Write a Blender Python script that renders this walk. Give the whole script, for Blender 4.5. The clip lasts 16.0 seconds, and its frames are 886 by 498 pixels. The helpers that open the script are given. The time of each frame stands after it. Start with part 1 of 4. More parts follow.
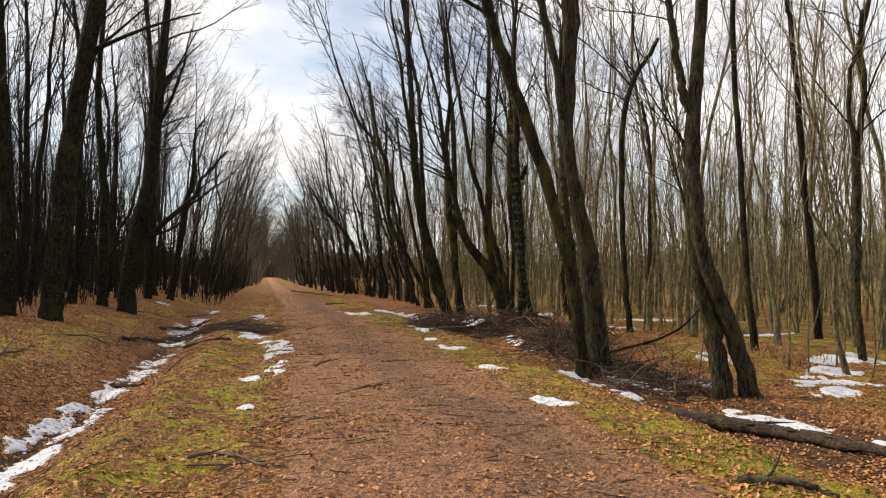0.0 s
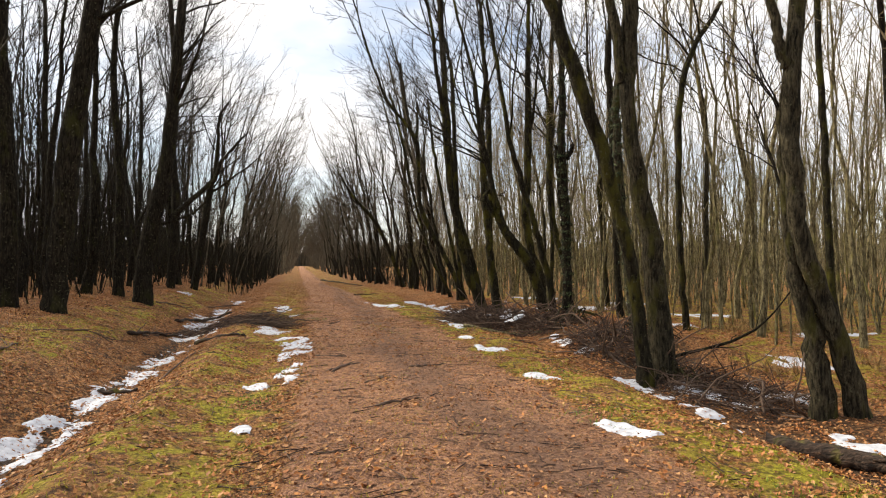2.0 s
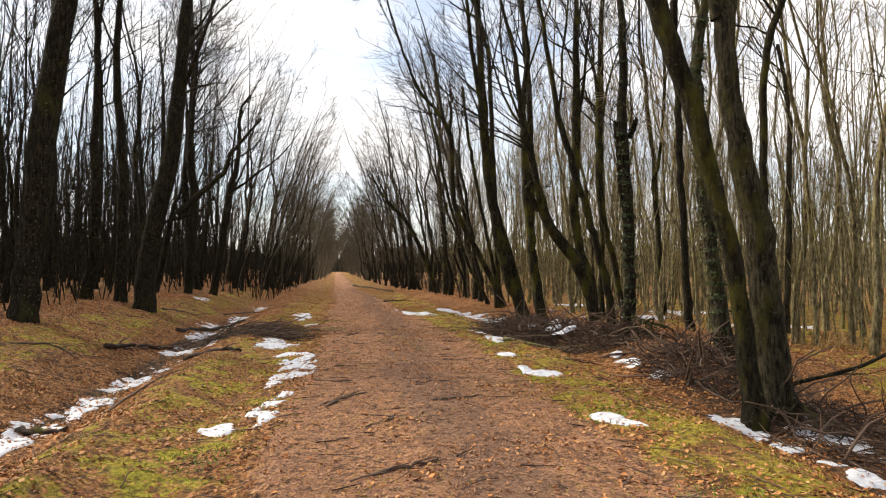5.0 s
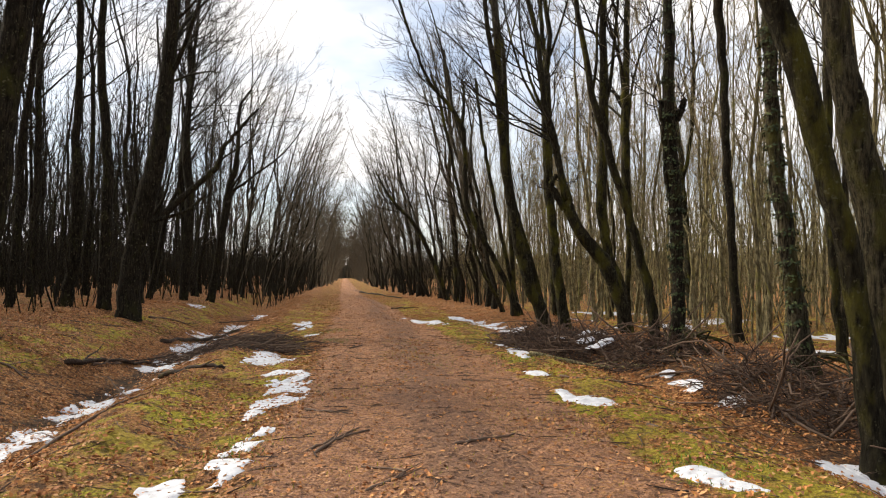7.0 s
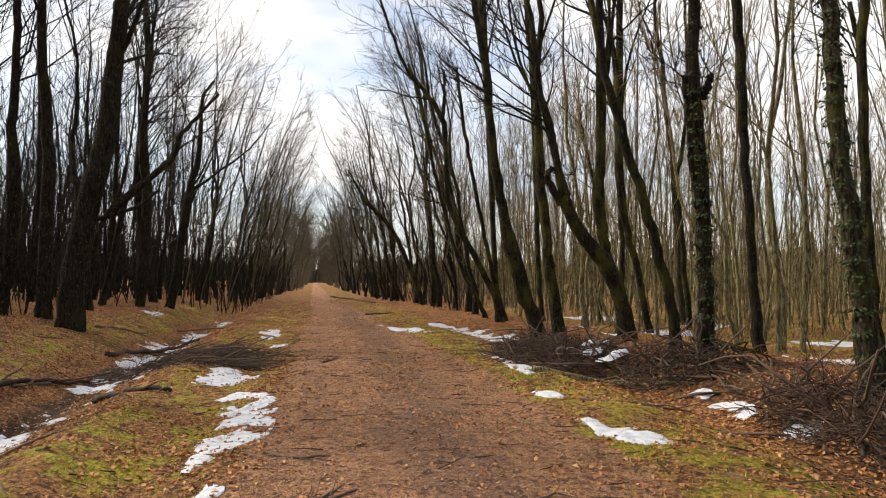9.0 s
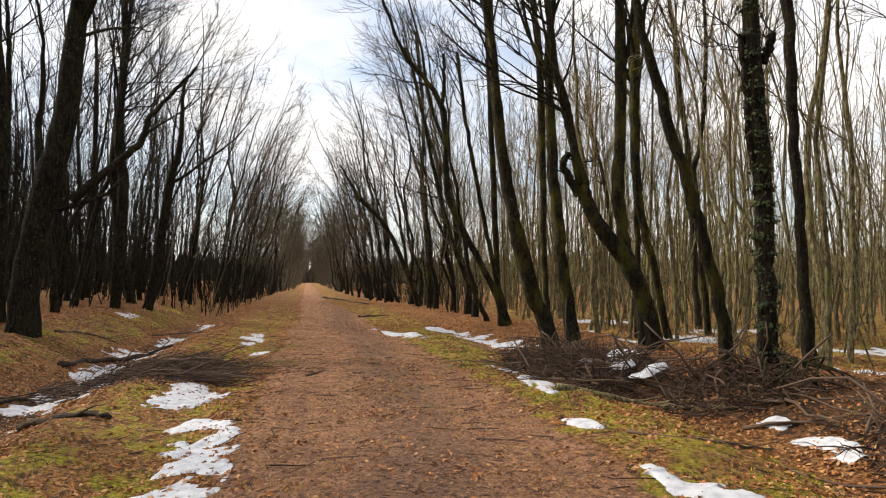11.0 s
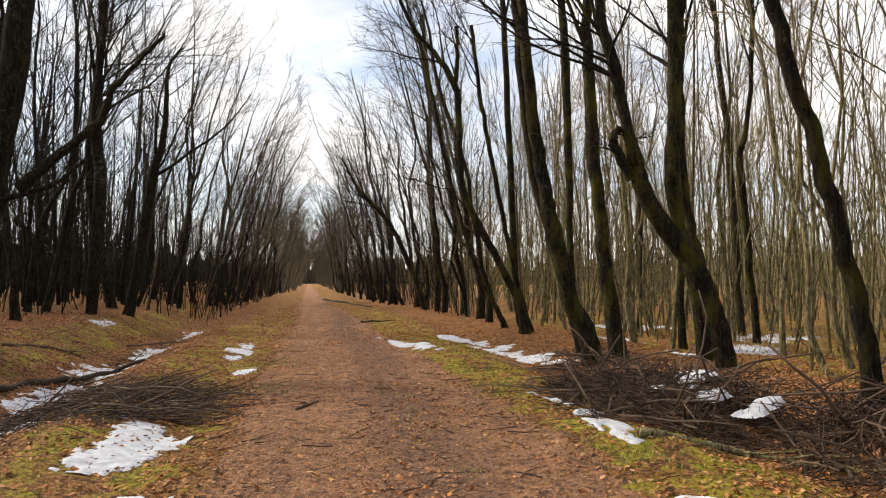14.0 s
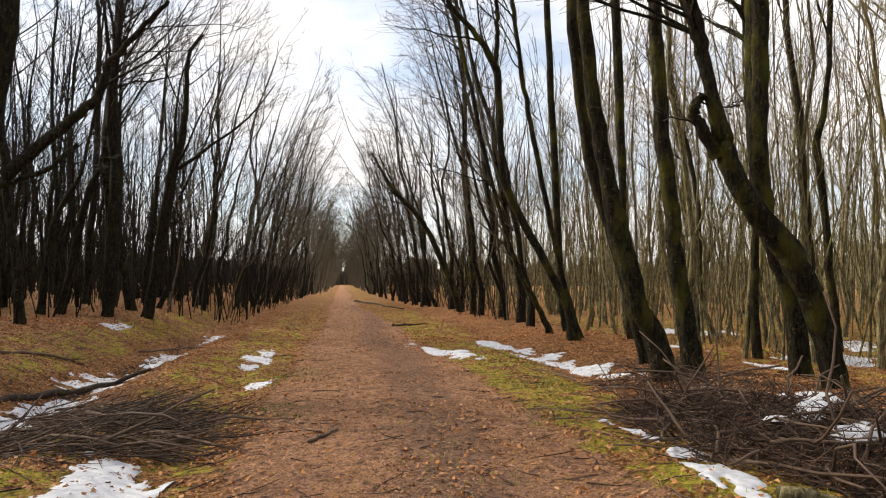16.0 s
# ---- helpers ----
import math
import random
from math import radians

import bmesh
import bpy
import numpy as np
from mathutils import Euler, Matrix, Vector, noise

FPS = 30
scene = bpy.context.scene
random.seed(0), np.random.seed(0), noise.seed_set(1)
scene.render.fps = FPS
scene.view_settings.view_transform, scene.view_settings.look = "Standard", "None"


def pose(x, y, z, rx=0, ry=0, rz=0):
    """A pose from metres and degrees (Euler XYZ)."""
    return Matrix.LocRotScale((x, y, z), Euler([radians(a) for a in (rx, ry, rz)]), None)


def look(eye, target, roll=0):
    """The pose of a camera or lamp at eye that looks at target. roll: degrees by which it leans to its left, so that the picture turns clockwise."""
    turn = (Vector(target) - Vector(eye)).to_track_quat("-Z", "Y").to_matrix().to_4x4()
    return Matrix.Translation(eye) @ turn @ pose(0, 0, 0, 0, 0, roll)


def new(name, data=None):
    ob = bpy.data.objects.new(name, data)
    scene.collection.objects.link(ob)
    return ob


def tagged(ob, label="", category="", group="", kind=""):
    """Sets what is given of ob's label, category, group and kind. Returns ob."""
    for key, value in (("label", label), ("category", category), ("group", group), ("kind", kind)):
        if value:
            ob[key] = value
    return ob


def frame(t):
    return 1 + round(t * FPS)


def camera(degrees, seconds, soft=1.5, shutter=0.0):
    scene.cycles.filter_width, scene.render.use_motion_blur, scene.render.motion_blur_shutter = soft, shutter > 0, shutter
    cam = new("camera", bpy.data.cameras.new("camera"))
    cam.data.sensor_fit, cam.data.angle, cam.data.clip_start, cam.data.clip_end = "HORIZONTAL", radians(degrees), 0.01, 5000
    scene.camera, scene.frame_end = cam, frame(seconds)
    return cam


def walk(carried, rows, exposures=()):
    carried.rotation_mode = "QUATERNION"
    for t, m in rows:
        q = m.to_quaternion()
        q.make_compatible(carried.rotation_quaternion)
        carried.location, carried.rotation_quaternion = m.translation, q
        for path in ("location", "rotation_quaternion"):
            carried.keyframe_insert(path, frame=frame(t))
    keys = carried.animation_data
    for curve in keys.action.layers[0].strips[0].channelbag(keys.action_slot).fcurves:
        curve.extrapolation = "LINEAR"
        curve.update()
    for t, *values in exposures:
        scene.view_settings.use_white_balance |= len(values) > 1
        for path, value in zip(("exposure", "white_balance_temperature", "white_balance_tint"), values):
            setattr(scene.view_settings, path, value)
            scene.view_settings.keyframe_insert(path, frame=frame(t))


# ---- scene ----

cam = camera(65.6, 16.0, soft=1.15)
PATH = [
    (0, (0.021, 0.004, 1.531), (0.477, 1.95, 1.616), 0.1),
    (0.5, (0.104, 0.433, 1.559), (0.512, 2.389, 1.642), 0.1),
    (1, (0.227, 0.871, 1.596), (0.603, 2.834, 1.65), 0.3),
    (1.5, (0.255, 1.331, 1.562), (0.629, 3.295, 1.613), 0.4),
    (2, (0.308, 1.766, 1.564), (0.676, 3.732, 1.618), 0.4),
    (2.5, (0.424, 2.222, 1.585), (0.791, 4.187, 1.631), 0.3),
    (3, (0.515, 2.661, 1.543), (0.866, 4.63, 1.579), 0.3),
    (3.5, (0.616, 3.081, 1.513), (0.933, 5.055, 1.545), 0.4),
    (4, (0.708, 3.532, 1.507), (1.005, 5.509, 1.548), 0.4),
    (6.5, (0.95, 5.907, 1.431), (1.176, 7.892, 1.528), 0.6),
    (7, (0.934, 6.38, 1.433), (1.173, 8.364, 1.523), 0.5),
    (7.5, (0.868, 6.854, 1.454), (1.103, 8.837, 1.571), 0.6),
    (8, (0.85, 7.274, 1.421), (1.102, 9.254, 1.55), 0.6),
    (8.5, (0.846, 7.716, 1.412), (1.14, 9.691, 1.524), 0.4),
    (9, (0.855, 8.144, 1.424), (1.178, 10.116, 1.526), 0.3),
    (11.5, (1.006, 10.355, 1.428), (1.347, 12.323, 1.533), 0.5),
    (12, (0.986, 10.774, 1.443), (1.33, 12.741, 1.553), 0.6),
    (12.5, (0.99, 11.203, 1.479), (1.351, 13.167, 1.59), 0.6),
    (13, (0.969, 11.583, 1.467), (1.34, 13.544, 1.589), 0.5),
    (13.5, (1.012, 11.975, 1.44), (1.37, 13.94, 1.554), 0.4),
    (14, (1.073, 12.403, 1.485), (1.409, 14.372, 1.59), 0.3),
    (14.5, (1.085, 12.868, 1.471), (1.386, 14.842, 1.589), 0.2),
    (15, (1.139, 13.312, 1.461), (1.407, 15.289, 1.592), 0.3),
    (15.5, (1.191, 13.71, 1.49), (1.444, 15.69, 1.605), 0.3),
    (16, (1.196, 14.176, 1.475), (1.44, 16.158, 1.583), 0.3),
]
walk(cam, [(t, look(eye, target, roll)) for t, eye, target, roll in PATH], exposures=[(0.0, 0.85), (1.5, 0.98), (3.5, 1.16), (4.0, 1.16), (6.5, 1.06), (9.0, 0.98), (11.5, 1.04), (12.5, 1.08), (14.0, 1.04), (16.0, 1.06)])

# ---- world and sun: a bright, thinly overcast winter sky ----
world = bpy.data.worlds.new("overcast_sky")
scene.world = world
world.use_nodes = True
wn, wl = world.node_tree.nodes, world.node_tree.links
wn.clear()
sky = wn.new("ShaderNodeTexSky")
sky.sky_type, sky.sun_disc = "NISHITA", False
SUN_HIGH, SUN_FROM = 36.0, -58.0   # degrees above the horizon; from the left of the road
sky.sun_elevation, sky.sun_rotation = radians(SUN_HIGH), radians(SUN_FROM)
where = wn.new("ShaderNodeTexCoord")
stretch = wn.new("ShaderNodeMapping")
stretch.inputs["Scale"].default_value = (1.0, 1.0, 2.6)
puffs = wn.new("ShaderNodeTexNoise")
puffs.inputs["Scale"].default_value, puffs.inputs["Detail"].default_value = 3.2, 6.0
cover = wn.new("ShaderNodeValToRGB")
cover.color_ramp.elements[0].position, cover.color_ramp.elements[1].position = 0.38, 0.62
cover.color_ramp.elements[0].color, cover.color_ramp.elements[1].color = (0.3, 0.3, 0.3, 1), (1, 1, 1, 1)
dim = wn.new("ShaderNodeMix")
dim.data_type = "RGBA"
dim.inputs["B"].default_value = (7.3, 7.1, 6.95, 1)
glow = wn.new("ShaderNodeBackground")
glow.inputs["Strength"].default_value = 0.088
sky_out = wn.new("ShaderNodeOutputWorld")
wl.new(where.outputs["Generated"], stretch.inputs["Vector"])
wl.new(stretch.outputs["Vector"], puffs.inputs["Vector"])
wl.new(puffs.outputs["Fac"], cover.inputs["Fac"])
wl.new(cover.outputs["Color"], dim.inputs["Factor"])
wl.new(sky.outputs["Color"], dim.inputs["A"])
wl.new(dim.outputs["Result"], glow.inputs["Color"])
wl.new(glow.outputs["Background"], sky_out.inputs["Surface"])

sun = new("sun", bpy.data.lights.new("sun", "SUN"))
sun.data.energy, sun.data.angle, sun.data.color = 3.4, radians(12), (1.0, 0.89, 0.70)
sun.matrix_world = look((0, 0, 30), (-30 * math.sin(radians(SUN_FROM)), -30 * math.cos(radians(SUN_FROM)), 30 - 30 * math.tan(radians(SUN_HIGH))))

# ---- small tools: noise, meshes, materials ----
def vnoise(x, y, scale, seed=0):
    """Smooth value noise in 0..1 on arrays."""
    x, y = np.asarray(x, float) / scale, np.asarray(y, float) / scale
    xi, yi = np.floor(x), np.floor(y)
    fx, fy = x - xi, y - yi
    fx, fy = fx * fx * (3 - 2 * fx), fy * fy * (3 - 2 * fy)

    def h(a, b):
        v = np.sin(a * 127.1 + b * 311.7 + seed * 74.7) * 43758.5453
        return v - np.floor(v)
    top = h(xi, yi) * (1 - fx) + h(xi + 1, yi) * fx
    low = h(xi, yi + 1) * (1 - fx) + h(xi + 1, yi + 1) * fx
    return top * (1 - fy) + low * fy


def fbm(x, y, scale, seed=0):
    return (vnoise(x, y, scale, seed) + 0.5 * vnoise(x, y, scale / 2.1, seed + 3) + 0.25 * vnoise(x, y, scale / 4.3, seed + 7)) / 1.75


def smooth(a, b, v):
    k = np.clip((np.asarray(v, float) - a) / (b - a), 0, 1)
    return k * k * (3 - 2 * k)


def wander(y):
    """The road's edges sway a little along the walk."""
    return 0.12 * np.sin(np.asarray(y, float) * 0.23 + 1.0) + 0.07 * np.sin(np.asarray(y, float) * 0.61)


ROAD_LEFT, ROAD_RIGHT = 0.15, 3.2


def drift(y):
    """Far ahead the track and its rows of trees bear a little to the left."""
    return -0.024 * np.clip(np.asarray(y, float) - 34, 0, 320)


def gz(x, y):
    """Height of the ground: road, moss verges, ditch on the one side, hollow on the other."""
    x, y = np.asarray(x, float), np.asarray(y, float)
    x = x - drift(y)
    w = wander(y)
    fade = 1 - 0.6 * smooth(30, 46, y)
    xs = [-60, -14, -8, -6, -5.0, -4.2, -3.5, -3.0, -2.55, -2.0, -1.5, -1.05, -0.6, -0.1, 0.3, 1.0, 1.7, 2.4, 3.1, 3.6, 4.2, 4.8, 5.4, 6.4, 8, 12, 30, 60]
    zs = [0.75, 0.70, 0.60, 0.50, 0.36, 0.12, -0.20, -0.38, -0.30, -0.08, 0.02, -0.05, -0.10, -0.05, 0.0, 0.0, 0.03, 0.0, 0.0, 0.04, 0.03, -0.08, -0.2, -0.2, -0.14, -0.1, -0.05, 0.2]
    ditch_shift = np.interp(y, [6, 13, 20, 29], [-0.40, -0.36, -0.05, 0.45])
    k = 1 - smooth(-2.2, -1.0, x)
    z = np.interp(x + w * 0.8 * (1 - k) + ditch_shift * k, xs, zs)
    z = np.where((x < -1.2) & (z < 0), z * fade, z)
    z = np.where((x > 4.2) & (z < 0), z * (1 - 0.55 * smooth(12, 17, y)), z)
    z = z - (0.07 * smooth(4.0, 4.6, x) + 0.13 * smooth(4.5, 5.4, x)) * (1 - smooth(11, 14, y))
    # a low bank carries the trees on the right, from where the hollow ends
    z = z + (0.36 * smooth(12.8, 14.8, y) - 0.14 * smooth(19, 24, y)) * smooth(4.9, 6.2, x) * (1 - smooth(7.6, 9.5, x))
    on_road = smooth(-0.1, 0.6, x) * (1 - smooth(2.8, 3.5, x))
    rough = 1 - 0.75 * on_road
    z = z + rough * (0.16 * (fbm(x, y, 1.9, 5) - 0.5) + 0.07 * (vnoise(x, y, 0.42, 9) - 0.5)) + 0.03 * (vnoise(x, y, 0.7, 12) - 0.5) + 0.014 * (vnoise(x, y, 0.19, 14) - 0.5)
    # the track climbs very gently further on
    return z + 0.006 * np.clip(y - 30, 0, 320)


def mesh_of(name, verts, quads, mat=None, smooth_on=True):
    me = bpy.data.meshes.new(name)
    verts, quads = np.asarray(verts, np.float32).reshape(-1, 3), np.asarray(quads, np.int32).reshape(-1, 4)
    me.vertices.add(len(verts))
    me.vertices.foreach_set("co", verts.ravel())
    me.loops.add(quads.size)
    me.loops.foreach_set("vertex_index", quads.ravel())
    me.polygons.add(len(quads))
    me.polygons.foreach_set("loop_start", np.arange(0, quads.size, 4, dtype=np.int32))
    me.polygons.foreach_set("use_smooth", np.full(len(quads), smooth_on))
    me.update(calc_edges=True)
    if mat:
        me.materials.append(mat)
    return me


RINGS, WEBS = {}, {}


class Shape:
    """Collects tubes and sheets, then becomes one mesh."""

    def __init__(self):
        self.v, self.q, self.n = [], [], 0

    def add(self, verts, quads):
        self.v.append(np.asarray(verts, float).reshape(-1, 3))
        self.q.append(np.asarray(quads, int).reshape(-1, 4) + self.n)
        self.n += len(self.v[-1])

    def tube(self, path, radii, sides=6, cap=True):
        path, radii = np.asarray(path, float), np.asarray(radii, float)
        if cap:
            path = np.vstack([path[:1], path, path[-1:]])
            radii = np.concatenate([[radii[0] * 0.02], radii, [radii[-1] * 0.02]])
        n = len(path)
        t = np.empty_like(path)
        t[1:-1] = path[2:] - path[:-2]
        t[0], t[-1] = path[min(2, n - 1)] - path[0], path[-1] - path[max(n - 3, 0)]
        whole = np.abs(path[-1] - path[0])
        ax = int(np.argmin(whole))
        b, c = (ax + 1) % 3, (ax + 2) % 3
        # the tangent crossed with the axis that it follows least
        u = np.zeros_like(t)
        u[:, b], u[:, c] = t[:, c], -t[:, b]
        u /= np.sqrt((u * u).sum(1, keepdims=True)) + 1e-9
        t /= np.sqrt((t * t).sum(1, keepdims=True)) + 1e-9
        w = np.empty_like(t)
        w[:, 0] = t[:, 1] * u[:, 2] - t[:, 2] * u[:, 1]
        w[:, 1] = t[:, 2] * u[:, 0] - t[:, 0] * u[:, 2]
        w[:, 2] = t[:, 0] * u[:, 1] - t[:, 1] * u[:, 0]
        if sides not in RINGS:
            a = np.arange(sides) * (2 * np.pi / sides)
            RINGS[sides] = (np.cos(a)[None, :, None], np.sin(a)[None, :, None])
        co, si = RINGS[sides]
        ring = u[:, None, :] * co + w[:, None, :] * si
        size = radii[:, None, None] if radii.ndim == 1 else radii[:, :, None]
        if (n, sides) not in WEBS:
            i = np.arange(n - 1)[:, None] * sides
            j = np.arange(sides)[None, :]
            k = (j + 1) % sides
            WEBS[n, sides] = np.stack([i + j, i + k, i + sides + k, i + sides + j], -1).reshape(-1, 4)
        self.add((path[:, None, :] + ring * size).reshape(-1, 3), WEBS[n, sides])

    def mesh(self, name, mat, smooth_on=True):
        return mesh_of(name, np.vstack(self.v), np.vstack(self.q), mat, smooth_on)


def part(name, me, parent, label=""):
    ob = new(name, me)
    ob.parent = parent
    return tagged(ob, label)


def curve_through(pts, n):
    """Catmull-Rom through a few points, n samples."""
    p = np.asarray(pts, float)
    if len(p) == 2:
        return p[0] + (p[1] - p[0]) * np.linspace(0, 1, n)[:, None]
    p = np.vstack([2 * p[0] - p[1], p, 2 * p[-1] - p[-2]])
    m = len(p) - 3
    s = np.linspace(0, m - 1e-6, n)
    i = s.astype(int)
    f = (s - i)[:, None]
    a, b, c, d = p[i], p[i + 1], p[i + 2], p[i + 3]
    return 0.5 * (2 * b + (c - a) * f + (2 * a - 5 * b + 4 * c - d) * f * f + (3 * b - a - 3 * c + d) * f ** 3)


def unit(v):
    return v / (math.sqrt(v[0] * v[0] + v[1] * v[1] + v[2] * v[2]) + 1e-9)


def offshoot(rng, start, way, length, n, lift, crook):
    """A crooked path that starts along way and turns upwards."""
    pts, d, p = [start], unit(way), np.array(start, float)
    for _ in range(n - 1):
        d = unit(d + rng.normal(0, crook, 3) + np.array([0, 0, lift]))
        p = p + d * (length / (n - 1))
        pts.append(p)
    return np.array(pts)


def side_way(rng, tangent, spread, bias=(0, 0, 0)):
    r = rng.normal(0, 1, 3)
    t = tangent
    a = unit(unit(np.array([t[1] * r[2] - t[2] * r[1], t[2] * r[0] - t[0] * r[2], t[0] * r[1] - t[1] * r[0]])) + np.array(bias, float))
    return unit(unit(tangent) * math.cos(spread) + a * math.sin(spread))

# ---- materials ----
class Nodes:
    """A short way to write node materials."""

    def __init__(self, name, rough=0.8):
        self.mat = bpy.data.materials.new(name)
        self.mat.use_nodes = True
        self.n, self.l = self.mat.node_tree.nodes, self.mat.node_tree.links
        self.bsdf = self.n["Principled BSDF"]
        self.bsdf.inputs["Roughness"].default_value = rough
        self.bsdf.inputs["Specular IOR Level"].default_value = 0.25
        self.tex = self.n.new("ShaderNodeTexCoord")

    def put(self, socket, value):
        if isinstance(value, bpy.types.NodeSocket):
            self.l.new(value, socket)
        else:
            socket.default_value = value

    def noise(self, scale, detail=4.0, stretch=(1, 1, 1), rough=0.55, coords="Object"):
        m = self.n.new("ShaderNodeMapping")
        m.inputs["Scale"].default_value = stretch
        self.l.new(self.tex.outputs[coords], m.inputs["Vector"])
        t = self.n.new("ShaderNodeTexNoise")
        t.inputs["Scale"].default_value, t.inputs["Detail"].default_value, t.inputs["Roughness"].default_value = scale, detail, rough
        self.l.new(m.outputs["Vector"], t.inputs["Vector"])
        return t.outputs["Fac"]

    def cells(self, scale, stretch=(1, 1, 1), out="Color"):
        m = self.n.new("ShaderNodeMapping")
        m.inputs["Scale"].default_value = stretch
        self.l.new(self.tex.outputs["Object"], m.inputs["Vector"])
        t = self.n.new("ShaderNodeTexVoronoi")
        t.inputs["Scale"].default_value = scale
        self.l.new(m.outputs["Vector"], t.inputs["Vector"])
        return t.outputs[out]

    def ramp(self, fac, *stops):
        r = self.n.new("ShaderNodeValToRGB")
        e = r.color_ramp.elements
        while len(e) < len(stops):
            e.new(0.5)
        for el, (p, c) in zip(e, stops):
            el.position = p
            el.color = (c, c, c, 1) if isinstance(c, (int, float)) else (*c, 1)
        self.put(r.inputs["Fac"], fac)
        return r.outputs["Color"]

    def mix(self, fac, a, b, blend="MIX"):
        m = self.n.new("ShaderNodeMix")
        m.data_type, m.blend_type = "RGBA", blend
        for key, v in (("Factor", fac), ("A", a), ("B", b)):
            self.put(m.inputs[key], (*v, 1) if isinstance(v, tuple) else v)
        return m.outputs["Result"]

    def math(self, op, a, b=0.0):
        m = self.n.new("ShaderNodeMath")
        m.operation = op
        self.put(m.inputs[0], a)
        self.put(m.inputs[1], b)
        return m.outputs[0]

    def attr(self, name):
        a = self.n.new("ShaderNodeAttribute")
        a.attribute_name = name
        return a.outputs["Fac"]

    def bump(self, height, strength, distance):
        b = self.n.new("ShaderNodeBump")
        b.inputs["Strength"].default_value, b.inputs["Distance"].default_value = strength, distance
        self.l.new(height, b.inputs["Height"])
        self.l.new(b.outputs["Normal"], self.bsdf.inputs["Normal"])

    def done(self, colour, rough=None):
        self.put(self.bsdf.inputs["Base Color"], colour)
        if rough is not None:
            self.put(self.bsdf.inputs["Roughness"], rough)
        return self.mat


def bark(name, dark, light, moss, amount):
    m = Nodes(name, 0.95)
    m.bsdf.inputs["Specular IOR Level"].default_value = 0.1
    ridges = m.noise(30, 6, (1, 1, 0.18), 0.7)
    plates = m.noise(8, 4, (1, 1, 0.45), 0.65)
    blotch = m.noise(2.6, 5, (1, 1, 0.5), 0.65)
    lichen = m.noise(17, 4, rough=0.65)
    info = m.n.new("ShaderNodeObjectInfo")
    c = m.ramp(ridges, (0.38, dark), (0.64, light))
    c = m.mix(m.ramp(plates, (0.36, 0.75), (0.52, 0.0)), c, dark)
    c = m.mix(m.ramp(blotch, (0.60 - amount, 0.0), (0.74 - amount, 0.85)), c, moss)
    c = m.mix(m.ramp(lichen, (0.60, 0.0), (0.66, 0.7)), c, (0.115, 0.108, 0.062))
    c = m.mix(m.math("MULTIPLY", info.outputs["Random"], 0.35), c, (0.012, 0.010, 0.007))
    m.bump(m.math("ADD", ridges, m.math("MULTIPLY", plates, 1.4)), 1.0, 0.035)
    return m.done(c)


# left wood near-black, right wood pale: partly shade and sunlight put into the colour
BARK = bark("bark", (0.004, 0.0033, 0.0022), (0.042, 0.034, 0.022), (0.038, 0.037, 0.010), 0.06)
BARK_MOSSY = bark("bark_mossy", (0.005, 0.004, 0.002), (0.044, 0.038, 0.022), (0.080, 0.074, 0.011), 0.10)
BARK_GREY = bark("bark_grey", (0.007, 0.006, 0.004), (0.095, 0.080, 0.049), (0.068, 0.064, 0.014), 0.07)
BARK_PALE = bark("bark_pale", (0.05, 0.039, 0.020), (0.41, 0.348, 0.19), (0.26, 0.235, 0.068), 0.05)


def twig_bark(name, a, b):
    m = Nodes(name, 0.85)
    return m.done(m.ramp(m.noise(5, 3), (0.3, a), (0.7, b)))


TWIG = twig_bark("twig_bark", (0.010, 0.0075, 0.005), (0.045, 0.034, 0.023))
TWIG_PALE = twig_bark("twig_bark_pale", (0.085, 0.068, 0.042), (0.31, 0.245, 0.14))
TWIG_BROWN = twig_bark("brown_twig_bark", (0.028, 0.022, 0.013), (0.118, 0.094, 0.058))


